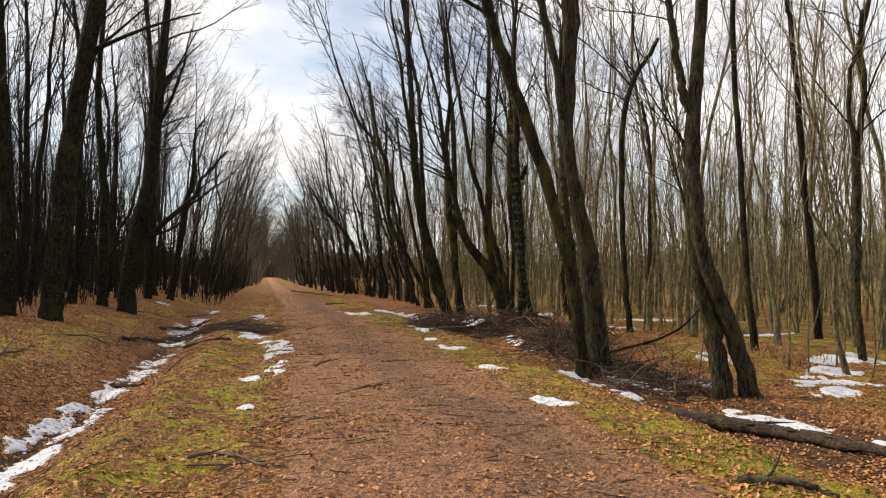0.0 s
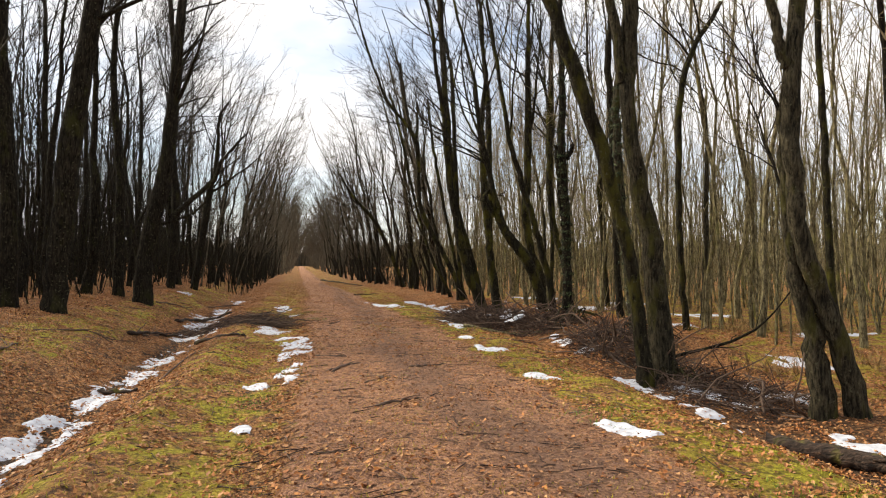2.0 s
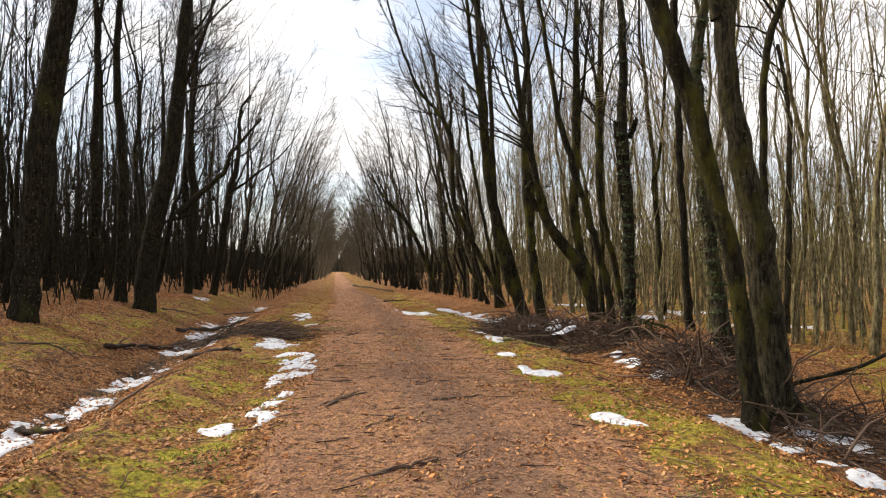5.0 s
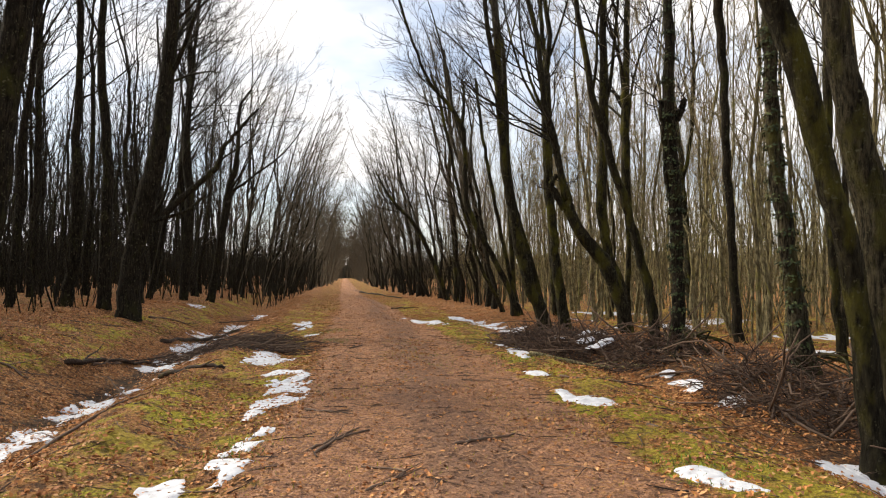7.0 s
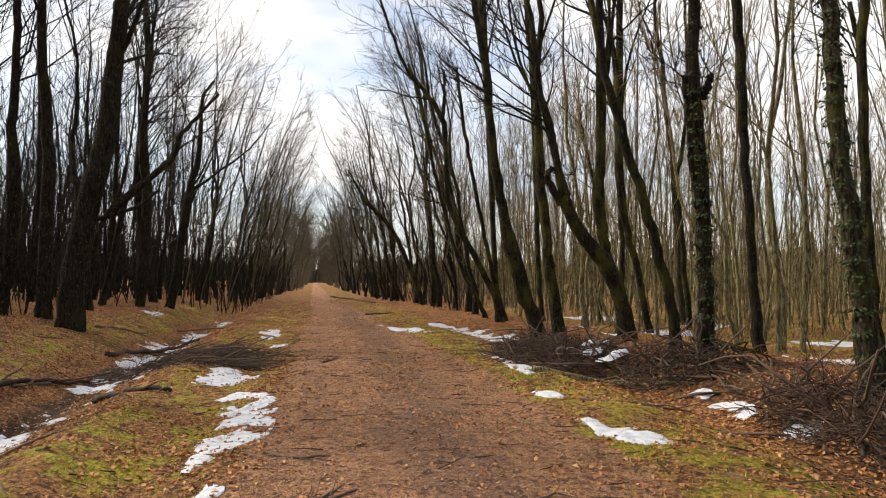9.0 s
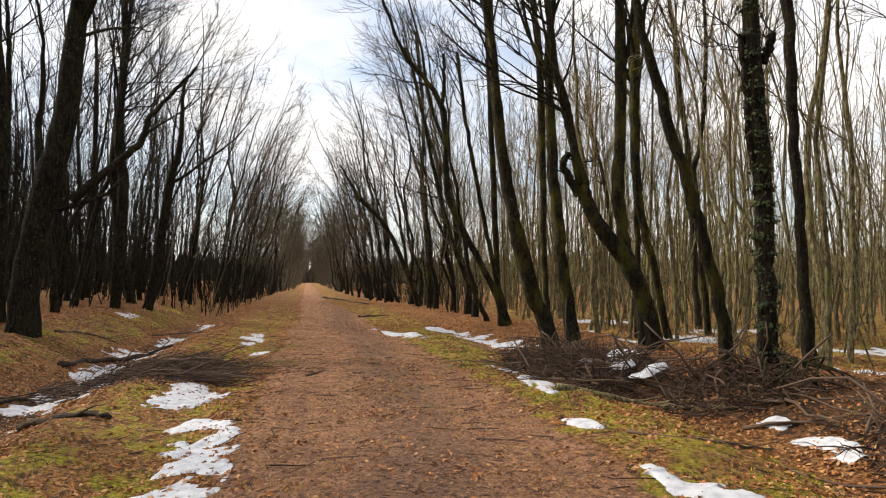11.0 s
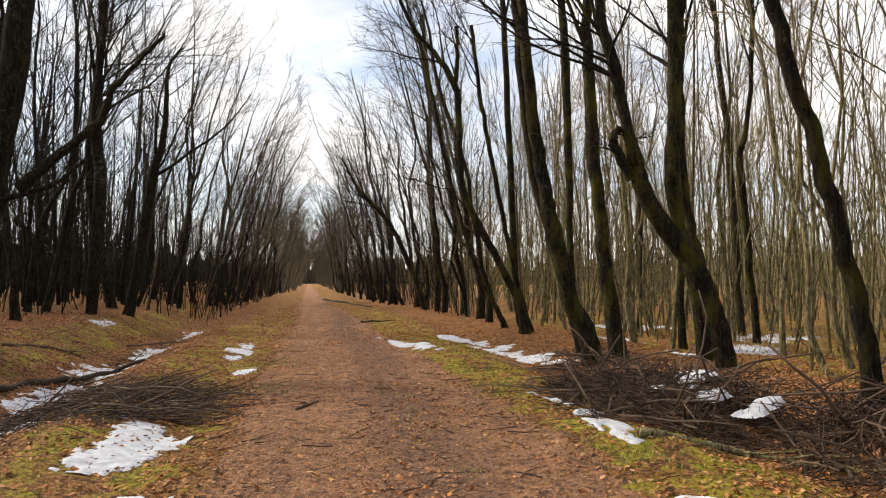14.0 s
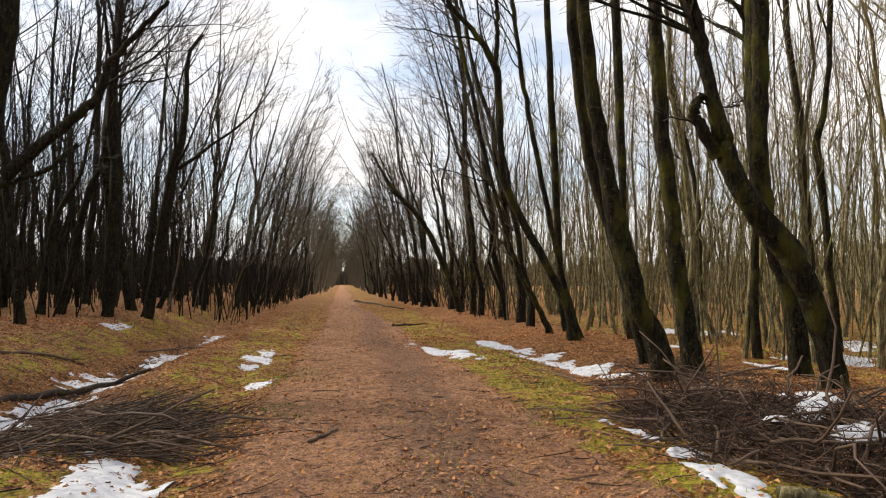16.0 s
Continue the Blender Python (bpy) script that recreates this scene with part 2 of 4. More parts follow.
def ground_material():
    m = Nodes("forest_ground", 0.92)
    big, mid, fine = m.noise(0.55, 4), m.noise(3.5, 5), m.noise(24, 5, rough=0.7)
    flakes = m.cells(38)
    streaks = m.noise(52, 6, (1.0, 0.6, 1.0), 0.75)
    clods = m.noise(13, 5, (1.0, 0.75, 1.0), 0.68)      # hand-sized clods and clumps; hollows between them are darkened, shade put into the colour
    crumbs = m.noise(33, 4, (1.0, 0.8, 1.0), 0.7)
    # leaf litter
    bw = m.n.new("ShaderNodeSeparateColor")
    m.l.new(flakes, bw.inputs["Color"])
    litter = m.ramp(bw.outputs["Red"], (0.0, (0.149, 0.060, 0.022)), (0.35, (0.380, 0.155, 0.046)), (0.7, (0.575, 0.259, 0.081)), (1.0, (0.759, 0.414, 0.161)))
    # dark gaps between the leaves, their small shadows put into the colour
    litter = m.mix(m.ramp(fine, (0.35, 0.75), (0.55, 0.0)), litter, (0.10, 0.045, 0.018))
    litter = m.mix(m.ramp(big, (0.42, 0.0), (0.60, 0.35)), litter, (0.19, 0.092, 0.036))
    litter = m.mix(m.ramp(clods, (0.40, 0.85), (0.50, 0.0)), litter, (0.050, 0.024, 0.012))
    # road: trodden earth with chips, leaves along its sides and a damp grey-brown middle
    road = m.ramp(streaks, (0.30, (0.10, 0.046, 0.028)), (0.46, (0.48, 0.235, 0.130)), (0.66, (0.76, 0.44, 0.26)))
    road = m.mix(m.ramp(mid, (0.38, 0.6), (0.56, 0.0)), road, (0.19, 0.095, 0.063))
    road = m.mix(m.ramp(bw.outputs["Green"], (0.74, 0.0), (0.82, 0.85)), road, (0.56, 0.28, 0.11))
    damp = m.math("ADD", m.attr("lane"), m.math("MULTIPLY", m.math("SUBTRACT", m.noise(1.3, 5, (1.0, 0.45, 1.0), 0.65), 0.5), 1.7))
    road = m.mix(m.ramp(damp, (0.40, 0.0), (0.85, 0.62)), road, (0.235, 0.140, 0.098))
    road = m.mix(m.ramp(clods, (0.39, 0.8), (0.47, 0.0)), road, (0.075, 0.038, 0.025))
    road = m.mix(m.ramp(crumbs, (0.36, 0.75), (0.46, 0.0)), road, (0.10, 0.050, 0.033))
    # moss
    moss = m.ramp(fine, (0.3, (0.108, 0.092, 0.006)), (0.50, (0.410, 0.356, 0.026)), (0.72, (0.713, 0.605, 0.065)))
    moss = m.mix(m.ramp(big, (0.40, 0.0), (0.65, 0.6)), moss, (0.40, 0.235, 0.05))
    moss = m.mix(m.ramp(clods, (0.40, 0.7), (0.50, 0.0)), moss, (0.085, 0.052, 0.012))
    wob = m.math("MULTIPLY", m.math("SUBTRACT", m.noise(1.9, 6, rough=0.68), 0.5), 2.3)
    wob2 = m.math("MULTIPLY", m.math("SUBTRACT", m.noise(5.0, 6, rough=0.7), 0.5), 1.5)
    is_road = m.ramp(m.math("ADD", m.attr("road"), m.math("ADD", m.math("MULTIPLY", wob2, 0.6), m.math("MULTIPLY", wob, 0.22))), (0.40, 0.0), (0.62, 1.0))
    is_moss = m.ramp(m.math("ADD", m.attr("moss"), wob), (0.40, 0.0), (0.62, 1.0))
    is_wet = m.ramp(m.math("ADD", m.attr("wet"), m.math("MULTIPLY", wob2, 0.6)), (0.42, 0.0), (0.7, 0.85))
    c = m.mix(is_road, litter, road)
    c = m.mix(is_moss, c, moss)
    c = m.mix(is_wet, c, (0.035, 0.023, 0.014))
    h = m.math("ADD", fine, m.math("MULTIPLY", bw.outputs["Red"], 0.6))
    h = m.math("ADD", h, m.math("MULTIPLY", clods, 2.0))
    m.bump(m.math("ADD", m.math("ADD", h, m.math("MULTIPLY", mid, 2.2)), m.math("MULTIPLY", streaks, 1.4)), 1.0, 0.055)
    return m.done(c)


GROUND = ground_material()


def leaf_material(name, *colours):
    m = Nodes(name, 0.75)
    g = m.n.new("ShaderNodeNewGeometry")
    return m.done(m.ramp(g.outputs["Random Per Island"], *[(i / (len(colours) - 1), c) for i, c in enumerate(colours)]))


LEAVES = leaf_material("dead_leaves", (0.146, 0.055, 0.022), (0.305, 0.116, 0.039), (0.439, 0.183, 0.055), (0.512, 0.238, 0.085), (0.268, 0.110, 0.046), (0.549, 0.305, 0.134), (0.195, 0.079, 0.034))
CHIPS = leaf_material("wood_chips", (0.07, 0.031, 0.018), (0.22, 0.105, 0.058), (0.36, 0.175, 0.085), (0.10, 0.046, 0.028), (0.45, 0.25, 0.13), (0.16, 0.075, 0.045))
GRASS = leaf_material("moss_and_grass", (0.168, 0.140, 0.009), (0.358, 0.302, 0.020), (0.526, 0.426, 0.039), (0.269, 0.269, 0.020), (0.560, 0.403, 0.078))
GREEN = leaf_material("fresh_grass", (0.05, 0.10, 0.01), (0.12, 0.22, 0.02), (0.20, 0.30, 0.04))
BRUSH = leaf_material("dead_brushwood", (0.012, 0.007, 0.005), (0.045, 0.026, 0.017), (0.10, 0.058, 0.038), (0.020, 0.011, 0.008), (0.19, 0.125, 0.085), (0.030, 0.017, 0.011), (0.075, 0.040, 0.027))
STRAW = leaf_material("dry_stems", (0.13, 0.08, 0.03), (0.25, 0.155, 0.06), (0.36, 0.23, 0.09), (0.09, 0.05, 0.02))
IVY = leaf_material("ivy_leaves", (0.008, 0.014, 0.004), (0.022, 0.034, 0.009), (0.06, 0.07, 0.02))


def snow_material():
    m = Nodes("old_snow", 0.55)
    c = m.ramp(m.noise(9, 5), (0.3, (0.36, 0.37, 0.42)), (0.60, (0.60, 0.615, 0.66)))
    c = m.mix(m.ramp(m.noise(45, 3), (0.66, 0.0), (0.74, 0.5)), c, (0.36, 0.27, 0.19))
    m.bsdf.inputs["Subsurface Weight"].default_value = 0.0
    m.bump(m.noise(14, 6), 0.45, 0.03)
    return m.done(c)


SNOW = snow_material()


def rotten_wood():
    m = Nodes("rotten_wood", 0.85)
    g = m.noise(30, 5, (0.15, 1, 1))
    c = m.ramp(g, (0.35, (0.016, 0.011, 0.008)), (0.6, (0.06, 0.038, 0.026)), (0.8, (0.15, 0.09, 0.055)))
    c = m.mix(m.ramp(m.noise(5, 4), (0.58, 0.0), (0.72, 0.7)), c, (0.12, 0.11, 0.02))
    m.bump(g, 1.0, 0.03)
    return m.done(c)


ROTTEN = rotten_wood()


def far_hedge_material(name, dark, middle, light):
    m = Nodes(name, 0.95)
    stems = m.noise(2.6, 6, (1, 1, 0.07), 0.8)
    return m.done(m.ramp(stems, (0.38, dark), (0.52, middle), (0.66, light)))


# the left band is darker: the denser wood's shade is put into its colour
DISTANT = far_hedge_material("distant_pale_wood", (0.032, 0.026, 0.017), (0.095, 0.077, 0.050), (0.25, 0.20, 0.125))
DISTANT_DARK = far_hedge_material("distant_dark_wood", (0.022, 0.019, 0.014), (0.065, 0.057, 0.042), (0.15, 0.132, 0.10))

# ---- ground: one sheet, fine round the walk and coarse towards the horizon ----
def stretched(a, b, step, out_a, out_b, grow=1.12):
    mid = np.arange(a, b + 1e-6, step)
    low, high, d = [], [], step
    v = a
    while v > out_a:
        d *= grow
        v -= d
        low.append(v)
    v, d = b, step
    while v < out_b:
        d *= grow
        v += d
        high.append(v)
    return np.concatenate([low[::-1], mid, high])


def zones(x, y):
    x, y = np.asarray(x, float), np.asarray(y, float)
    x = x - drift(y)
    w = wander(y)
    xx = x + w * 0.8
    edge = ROAD_RIGHT - np.clip(0.04 * (y - 25), 0, 1.4)   # leaves close in on the track further on
    road = smooth(ROAD_LEFT - 0.45, ROAD_LEFT + 0.35, xx) * (1 - smooth(edge - 0.35, edge + 0.35, xx))
    left = smooth(-2.3, -1.6, xx) * (1 - smooth(-0.5, 0.55, xx))
    right = smooth(edge - 0.3, edge + 0.2, xx) * (1 - smooth(4.5, 5.2, xx))
    bank = 0.55 * smooth(-6.2, -5.2, xx) * (1 - smooth(-4.2, -3.5, xx))
    wood = 0.46 * smooth(7.3, 8.6, xx) + 0.25 * (1 - smooth(-9, -7, xx))
    moss = np.clip(0.48 * left + 0.56 * right + 0.85 * bank + wood, 0, 1) * (1 - 0.35 * smooth(30, 60, y))
    wet = np.exp(-((x + np.interp(y, [6, 13, 20, 29], [-0.40, -0.36, -0.05, 0.45]) + 3.0) / 0.42) ** 2) * 0.75 * (1 - smooth(30, 42, y)) + 0.62 * smooth(4.9, 5.5, xx) * (1 - smooth(7.0, 8.2, xx)) * (1 - smooth(26, 30, y))
    lane = np.exp(-((xx - 1.95 - 0.25 * np.sin(y * 0.31)) / 0.62) ** 2) * road   # the damp, trodden middle
    return road, moss, wet, lane


gx, gy = stretched(-7.5, 10, 0.09, -900, 900), stretched(3, 32, 0.095, -900, 2500)
GX, GY = np.meshgrid(gx, gy)
GZ = gz(GX, GY)
nx, ny = len(gx), len(gy)
ii = (np.arange(ny - 1)[:, None] * nx + np.arange(nx - 1)[None, :]).ravel()
ground_mesh = mesh_of("ground", np.stack([GX, GY, GZ], -1), np.stack([ii, ii + 1, ii + nx + 1, ii + nx], -1), GROUND)
for key, values in zip(("road", "moss", "wet", "lane"), zones(GX, GY)):
    ground_mesh.attributes.new(key, "FLOAT", "POINT").data.foreach_set("value", values.ravel().astype(np.float32))
tagged(new("ground", ground_mesh), "brown dirt track with mossy verges and leaf litter", "ground", kind="structure")

# ---- trees ----
def branch_from(rng, limbs, twigs, path, radii, start, count, reach, level, bias=(0, 0, 0), fine=4):
    """Fills a stem with branches: limbs (a list) gets the thick ones, twigs the rest."""
    n = len(path)
    for s in np.sort(rng.uniform(start, 0.99, count)):
        i = min(int(s * (n - 1)), n - 2)
        at = path[i] + (path[i + 1] - path[i]) * (s * (n - 1) - i)
        length = reach * rng.uniform(0.55, 1.15) * (1.2 - 0.6 * s)
        if level == 1:
            r = min(max(radii[i] * rng.uniform(0.22, 0.42), 0.012), 0.02 * length + 0.004)
            way = side_way(rng, path[i + 1] - path[i], rng.uniform(0.5, 1.1), bias)
            p = offshoot(rng, at, way, length, 7, 0.045, 0.13)
            rr = np.linspace(r, max(r * 0.25, 0.005), 7)
            limb = Shape()
            limb.tube(p, rr, 5, False)
            limbs.append(limb)
            branch_from(rng, limbs, twigs, p, rr, 0.2, fine + 2, length * 0.5, 2, (0, 0, 0.2), fine)
        elif level == 2:
            way = side_way(rng, path[i + 1] - path[i], rng.uniform(0.4, 0.85), bias)
            p = offshoot(rng, at, way, length, 5, 0.08, 0.16)
            twigs.tube(p, np.linspace(min(0.011, max(radii[i] * 0.6, 0.006)), 0.0045, 5), 3, False)
            branch_from(rng, limbs, twigs, p, radii, 0.2, fine, length * 0.6, 3, (0, 0, 0.15), fine)
        else:
            way = side_way(rng, path[i + 1] - path[i], rng.uniform(0.35, 0.8), bias)
            p = offshoot(rng, at, way, length, 2, 0.06, 0.18)
            twigs.tube(p, np.array([0.005, 0.003]), 3, False)


def trunk_rings(rng, shape, path, radii, sides, flare):
    """A trunk with bumps, and a flared foot with root ridges."""
    n = len(path)
    a = np.arange(sides) * (2 * np.pi / sides)
    r = np.repeat(radii[:, None], sides, 1)
    up = path[:, 2] - path[0, 2]
    foot = np.exp(-up / 0.28)[:, None] * flare
    lobes = 0.55 + 0.45 * np.cos(a * 4 + rng.uniform(0, 6))[None, :]
    r = r * (1 + foot * lobes + rng.normal(0, 0.035, (n, sides)))
    shape.tube(path, r, sides, False)


def leafy_coat(rng, path, radii, low, high, count, size):
    """Ivy leaves round a trunk."""
    keep = np.where((path[:, 2] > low) & (path[:, 2] < high))[0]
    s = Shape()
    i = rng.choice(keep, count)
    a = rng.uniform(0, 2 * np.pi, count)
    out = np.stack([np.cos(a), np.sin(a), np.zeros(count)], 1)
    c = path[i] + out * (radii[i] * 1.12)[:, None] + rng.normal(0, 0.03, (count, 3))
    side = np.stack([-np.sin(a), np.cos(a), np.zeros(count)], 1)
    down = np.array([0, 0, -1.0]) + out * rng.uniform(0.1, 0.7, (count, 1)) + side * rng.normal(0, 0.5, (count, 1))
    k = size * rng.uniform(0.6, 1.3, (count, 1))
    v = np.stack([c, c + down * k * 0.5 + side * k * 0.55, c + down * k * 1.1 + out * k * 0.15, c + down * k * 0.5 - side * k * 0.55], 1)
    s.add(v, np.arange(count * 4).reshape(-1, 4))
    return s.mesh("ivy", IVY, False)


hero_count = 0


def hero_tree(x, y, stems, ivy=False, height=15.5):
    """One tree by the road: stems are runs of (offset across the road, height, radius); the first is the trunk."""
    global hero_count
    hero_count += 1
    rng = np.random.default_rng(100 + hero_count)
    toward = -1 if x > 0 else 1
    tree = new("tree")
    tree.location = (x, y, float(gz(x, y)))
    z0 = tree.location.z
    trunk, stems_made, limbs, twigs = Shape(), [], [], Shape()
    for k, run in enumerate(stems):
        pts = np.array([(dx, 0.0, z - z0) for dx, z, r in run])
        rad = np.array([r for dx, z, r in run]) * 0.80
        if k == 0:
            pts[0, 2] = -0.15
        top = pts[-1]
        short = rad[-1] < 0.055 or (k > 0 and top[2] - pts[0, 2] < 1.2)
        if not short and top[2] < height - 2:
            # the crown above the last point known
            last = unit(pts[-1] - pts[-2])
            d, p, r = last * 0.8 + np.array([0, 0, 0.35]), top.copy(), rad[-1]
            steps = int((height * (0.8 if k else 1.0) - top[2]) / 1.6)
            more, mr = [], []
            for _ in range(max(steps, 2)):
                d = unit(d + rng.normal(0, 0.10, 3) + np.array([0.01 * toward, 0, 0.08]))
                p = p + d * 1.6
                r *= 0.76
                more.append(p)
                mr.append(max(r, 0.014))
            pts, rad = np.vstack([pts, more]), np.concatenate([rad, mr])
        n = max(int(10 + len(pts) * 3), 14)
        path = curve_through(pts, n)
        radii = np.interp(np.linspace(0, 1, n), np.linspace(0, 1, len(rad)), rad)
        path[1:-1, :2] += rng.normal(0, 0.015, (n - 2, 2))
        if k == 0:
            trunk_rings(rng, trunk, path, radii, 14, 0.28 if rad[0] > 0.15 else 0.45)
            base_path, base_radii = path, radii
        else:
            stem = Shape()
            trunk_rings(rng, stem, path, radii, 9, 0.0)
            stems_made.append(stem)
        tall = path[-1, 2] - path[0, 2]
        low = (0.56 if x > 0 else 0.42) if k == 0 else 0.35
        count = int((8 if x > 0 else 10) * min(tall / 12, 1.2)) + 2
        branch_from(rng, limbs, twigs, path, radii, low, count, (3.6 if x > 0 else 4.6) * min(1.0, tall / 9 + 0.2), 1, (0.8 * toward, 0, 0.1))
        if not short:
            # stems that fork at the top
            for _ in range(2):
                i = rng.integers(int(n * 0.5), int(n * 0.8))
                way = side_way(rng, path[i + 1] - path[i], rng.uniform(0.25, 0.5), (0.3 * toward, 0, 0.2))
                p = offshoot(rng, path[i], way, rng.uniform(4, 6.5), 9, 0.09, 0.08)
                rr = np.linspace(radii[i] * 0.45, 0.009, 9)
                stem = Shape()
                stem.tube(p, rr, 6, False)
                stems_made.append(stem)
                branch_from(rng, limbs, twigs, p, rr, 0.2, 7, 2.2, 1, (0.2 * toward, 0, 0.1))
    # left trees always take the darkest bark: their shaded side put into the colour
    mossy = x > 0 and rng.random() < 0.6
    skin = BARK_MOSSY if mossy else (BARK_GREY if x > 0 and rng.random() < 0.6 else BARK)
    part("trunk", trunk.mesh("trunk", skin), tree)
    for stem in stems_made:
        part("stem", stem.mesh("stem", skin), tree)
    for limb in limbs:
        part("limb", limb.mesh("limb", BARK), tree)
    tagged(part("crown", twigs.mesh("crown", TWIG), tree, "bare crown of thin twigs"), kind="stuff")
    if ivy:
        tagged(part("ivy", leafy_coat(rng, base_path, base_radii, 0.1, 6.5, 2600, 0.032), tree, "dark green ivy leaves"), kind="stuff")
    thick = stems[0][0][2]
    look_of = "dark mossy trunk wrapped in ivy, bare crown" if ivy else ("stout dark trunk, bare winter crown" if thick > 0.2 else ("slender leaning trunk with green moss, bare crown" if mossy else "slender leaning dark trunk, bare crown"))
    tagged(tree, look_of, "tree", "trees along the track")
    return tree


hero_tree(7.34, 9.60, [[(0.00, -0.20, 0.188), (-0.34, 0.61, 0.165), (-0.72, 1.50, 0.151), (-0.95, 2.21, 0.138), (-1.00, 3.01, 0.138), (-1.03, 3.81, 0.147), (-0.92, 4.90, 0.126), (-0.81, 6.01, 0.117)],
    [(-1.09, 4.17, 0.089), (-1.22, 4.70, 0.080), (-1.34, 5.41, 0.071), (-1.42, 5.95, 0.067)]])
hero_tree(6.93, 9.75, [[(0.00, -0.26, 0.207), (-0.16, 0.60, 0.167), (-0.39, 1.32, 0.130), (-0.55, 2.12, 0.099), (-0.62, 3.02, 0.077), (-0.65, 3.75, 0.054)]])
hero_tree(5.58, 12.10, [[(0.00, -0.01, 0.160), (-0.19, 1.26, 0.128), (-0.51, 2.54, 0.128), (-0.79, 3.60, 0.149), (-1.13, 4.43, 0.148), (-1.46, 5.38, 0.137), (-1.79, 6.31, 0.126), (-1.90, 6.73, 0.126)]])
hero_tree(6.11, 12.40, [[(0.00, -0.08, 0.286), (-0.19, 1.25, 0.231), (-0.32, 2.24, 0.209), (-0.56, 3.23, 0.170), (-0.70, 4.44, 0.149), (-0.65, 5.67, 0.166), (-0.67, 7.02, 0.167)],
    [(-0.79, 4.66, 0.110), (-0.91, 5.54, 0.099), (-1.08, 6.31, 0.094), (-1.26, 6.96, 0.088)]])
hero_tree(6.27, 18.20, [[(0.00, 0.32, 0.114), (-0.16, 1.20, 0.102), (-0.37, 1.96, 0.102), (-0.57, 2.66, 0.096), (-0.80, 3.35, 0.089), (-1.04, 4.11, 0.083), (-1.21, 4.75, 0.076)]])
hero_tree(6.28, 17.50, [[(0.00, 0.39, 0.156), (0.02, 1.23, 0.134), (0.01, 2.05, 0.135), (-0.02, 2.87, 0.136), (-0.10, 3.71, 0.142), (-0.15, 4.55, 0.125)],
    [(0.01, 4.20, 0.072), (0.09, 4.39, 0.066), (0.17, 4.58, 0.054)],
    [(-0.12, 2.57, 0.041), (-0.19, 3.34, 0.047), (-0.24, 4.06, 0.047), (-0.29, 4.54, 0.044)]], ivy=True)
hero_tree(8.95, 20.10, [[(0.00, 0.01, 0.149), (-0.15, 1.22, 0.113), (-0.21, 2.66, 0.102), (-0.29, 4.10, 0.102), (-0.34, 5.56, 0.109), (-0.43, 7.52, 0.121)]])
hero_tree(6.95, 15.00, [[(0.00, 0.35, 0.204), (-0.19, 1.16, 0.144), (-0.31, 1.91, 0.129), (-0.42, 2.83, 0.129), (-0.52, 3.74, 0.114), (-0.54, 4.52, 0.107), (-0.53, 5.30, 0.108)]], ivy=True)
hero_tree(7.48, 22.60, [[(0.00, 0.08, 0.197), (-0.11, 0.65, 0.198), (-0.27, 1.14, 0.207), (-0.48, 1.63, 0.215), (-0.73, 2.04, 0.223), (-1.09, 2.45, 0.189), (-1.36, 2.85, 0.171), (-1.52, 3.26, 0.171), (-1.58, 3.51, 0.155), (-1.73, 4.09, 0.103), (-1.78, 4.50, 0.113), (-1.88, 4.92, 0.121), (-2.02, 5.33, 0.108), (-2.12, 5.75, 0.095)], [(-1.61, 3.18, 0.112), (-1.82, 3.54, 0.102), (-1.94, 3.79, 0.086), (-1.83, 4.02, 0.069)]])
hero_tree(10.33, 27.48, [[(0.00, -0.02, 0.140), (-0.23, 0.91, 0.123), (-0.41, 1.84, 0.123), (-0.67, 2.77, 0.135), (-0.88, 3.83, 0.153), (-0.98, 5.14, 0.165), (-0.98, 6.33, 0.166), (-0.96, 7.55, 0.167)]])
hero_tree(9.72, 28.03, [[(0.00, -0.04, 0.121), (-0.07, 1.36, 0.109), (-0.04, 2.58, 0.097), (-0.13, 5.29, 0.086)]])
hero_tree(5.86, 24.20, [[(0.00, 0.12, 0.244), (-0.18, 0.73, 0.215), (-0.42, 1.19, 0.186), (-0.60, 1.84, 0.196), (-0.74, 2.40, 0.206), (-0.88, 2.96, 0.157), (-1.01, 3.72, 0.148), (-1.15, 4.66, 0.139), (-1.28, 5.62, 0.119), (-1.32, 6.39, 0.109)]])
hero_tree(6.55, 24.60, [[(0.00, 0.21, 0.255), (-0.14, 0.69, 0.184), (-0.28, 1.66, 0.174), (-0.36, 2.45, 0.154), (-0.49, 3.63, 0.155), (-0.58, 4.62, 0.145), (-0.61, 5.63, 0.135), (-0.65, 6.65, 0.115)]])
hero_tree(8.10, 31.00, [[(0.00, 0.32, 0.115), (-0.10, 1.03, 0.108), (-0.21, 3.33, 0.116), (-0.27, 5.96, 0.146), (-0.36, 8.93, 0.147)]])
hero_tree(6.60, 30.80, [[(0.00, 0.16, 0.182), (-0.26, 1.03, 0.133), (-0.62, 1.73, 0.126), (-1.05, 2.56, 0.126), (-1.55, 3.40, 0.126), (-1.89, 4.38, 0.112), (-1.95, 5.79, 0.099), (-2.07, 6.93, 0.127), (-2.57, 7.77, 0.085), (-3.29, 8.59, 0.070)],
    [(-2.07, 6.93, 0.085), (-2.01, 7.80, 0.071), (-2.03, 8.66, 0.064)]])
hero_tree(6.62, 33.00, [[(0.00, 0.21, 0.119), (-0.41, 0.89, 0.095), (-0.97, 1.91, 0.087), (-1.38, 3.17, 0.071), (-1.71, 4.27, 0.071), (-2.20, 6.34, 0.079), (-2.70, 8.57, 0.072), (-3.03, 9.53, 0.064)]])
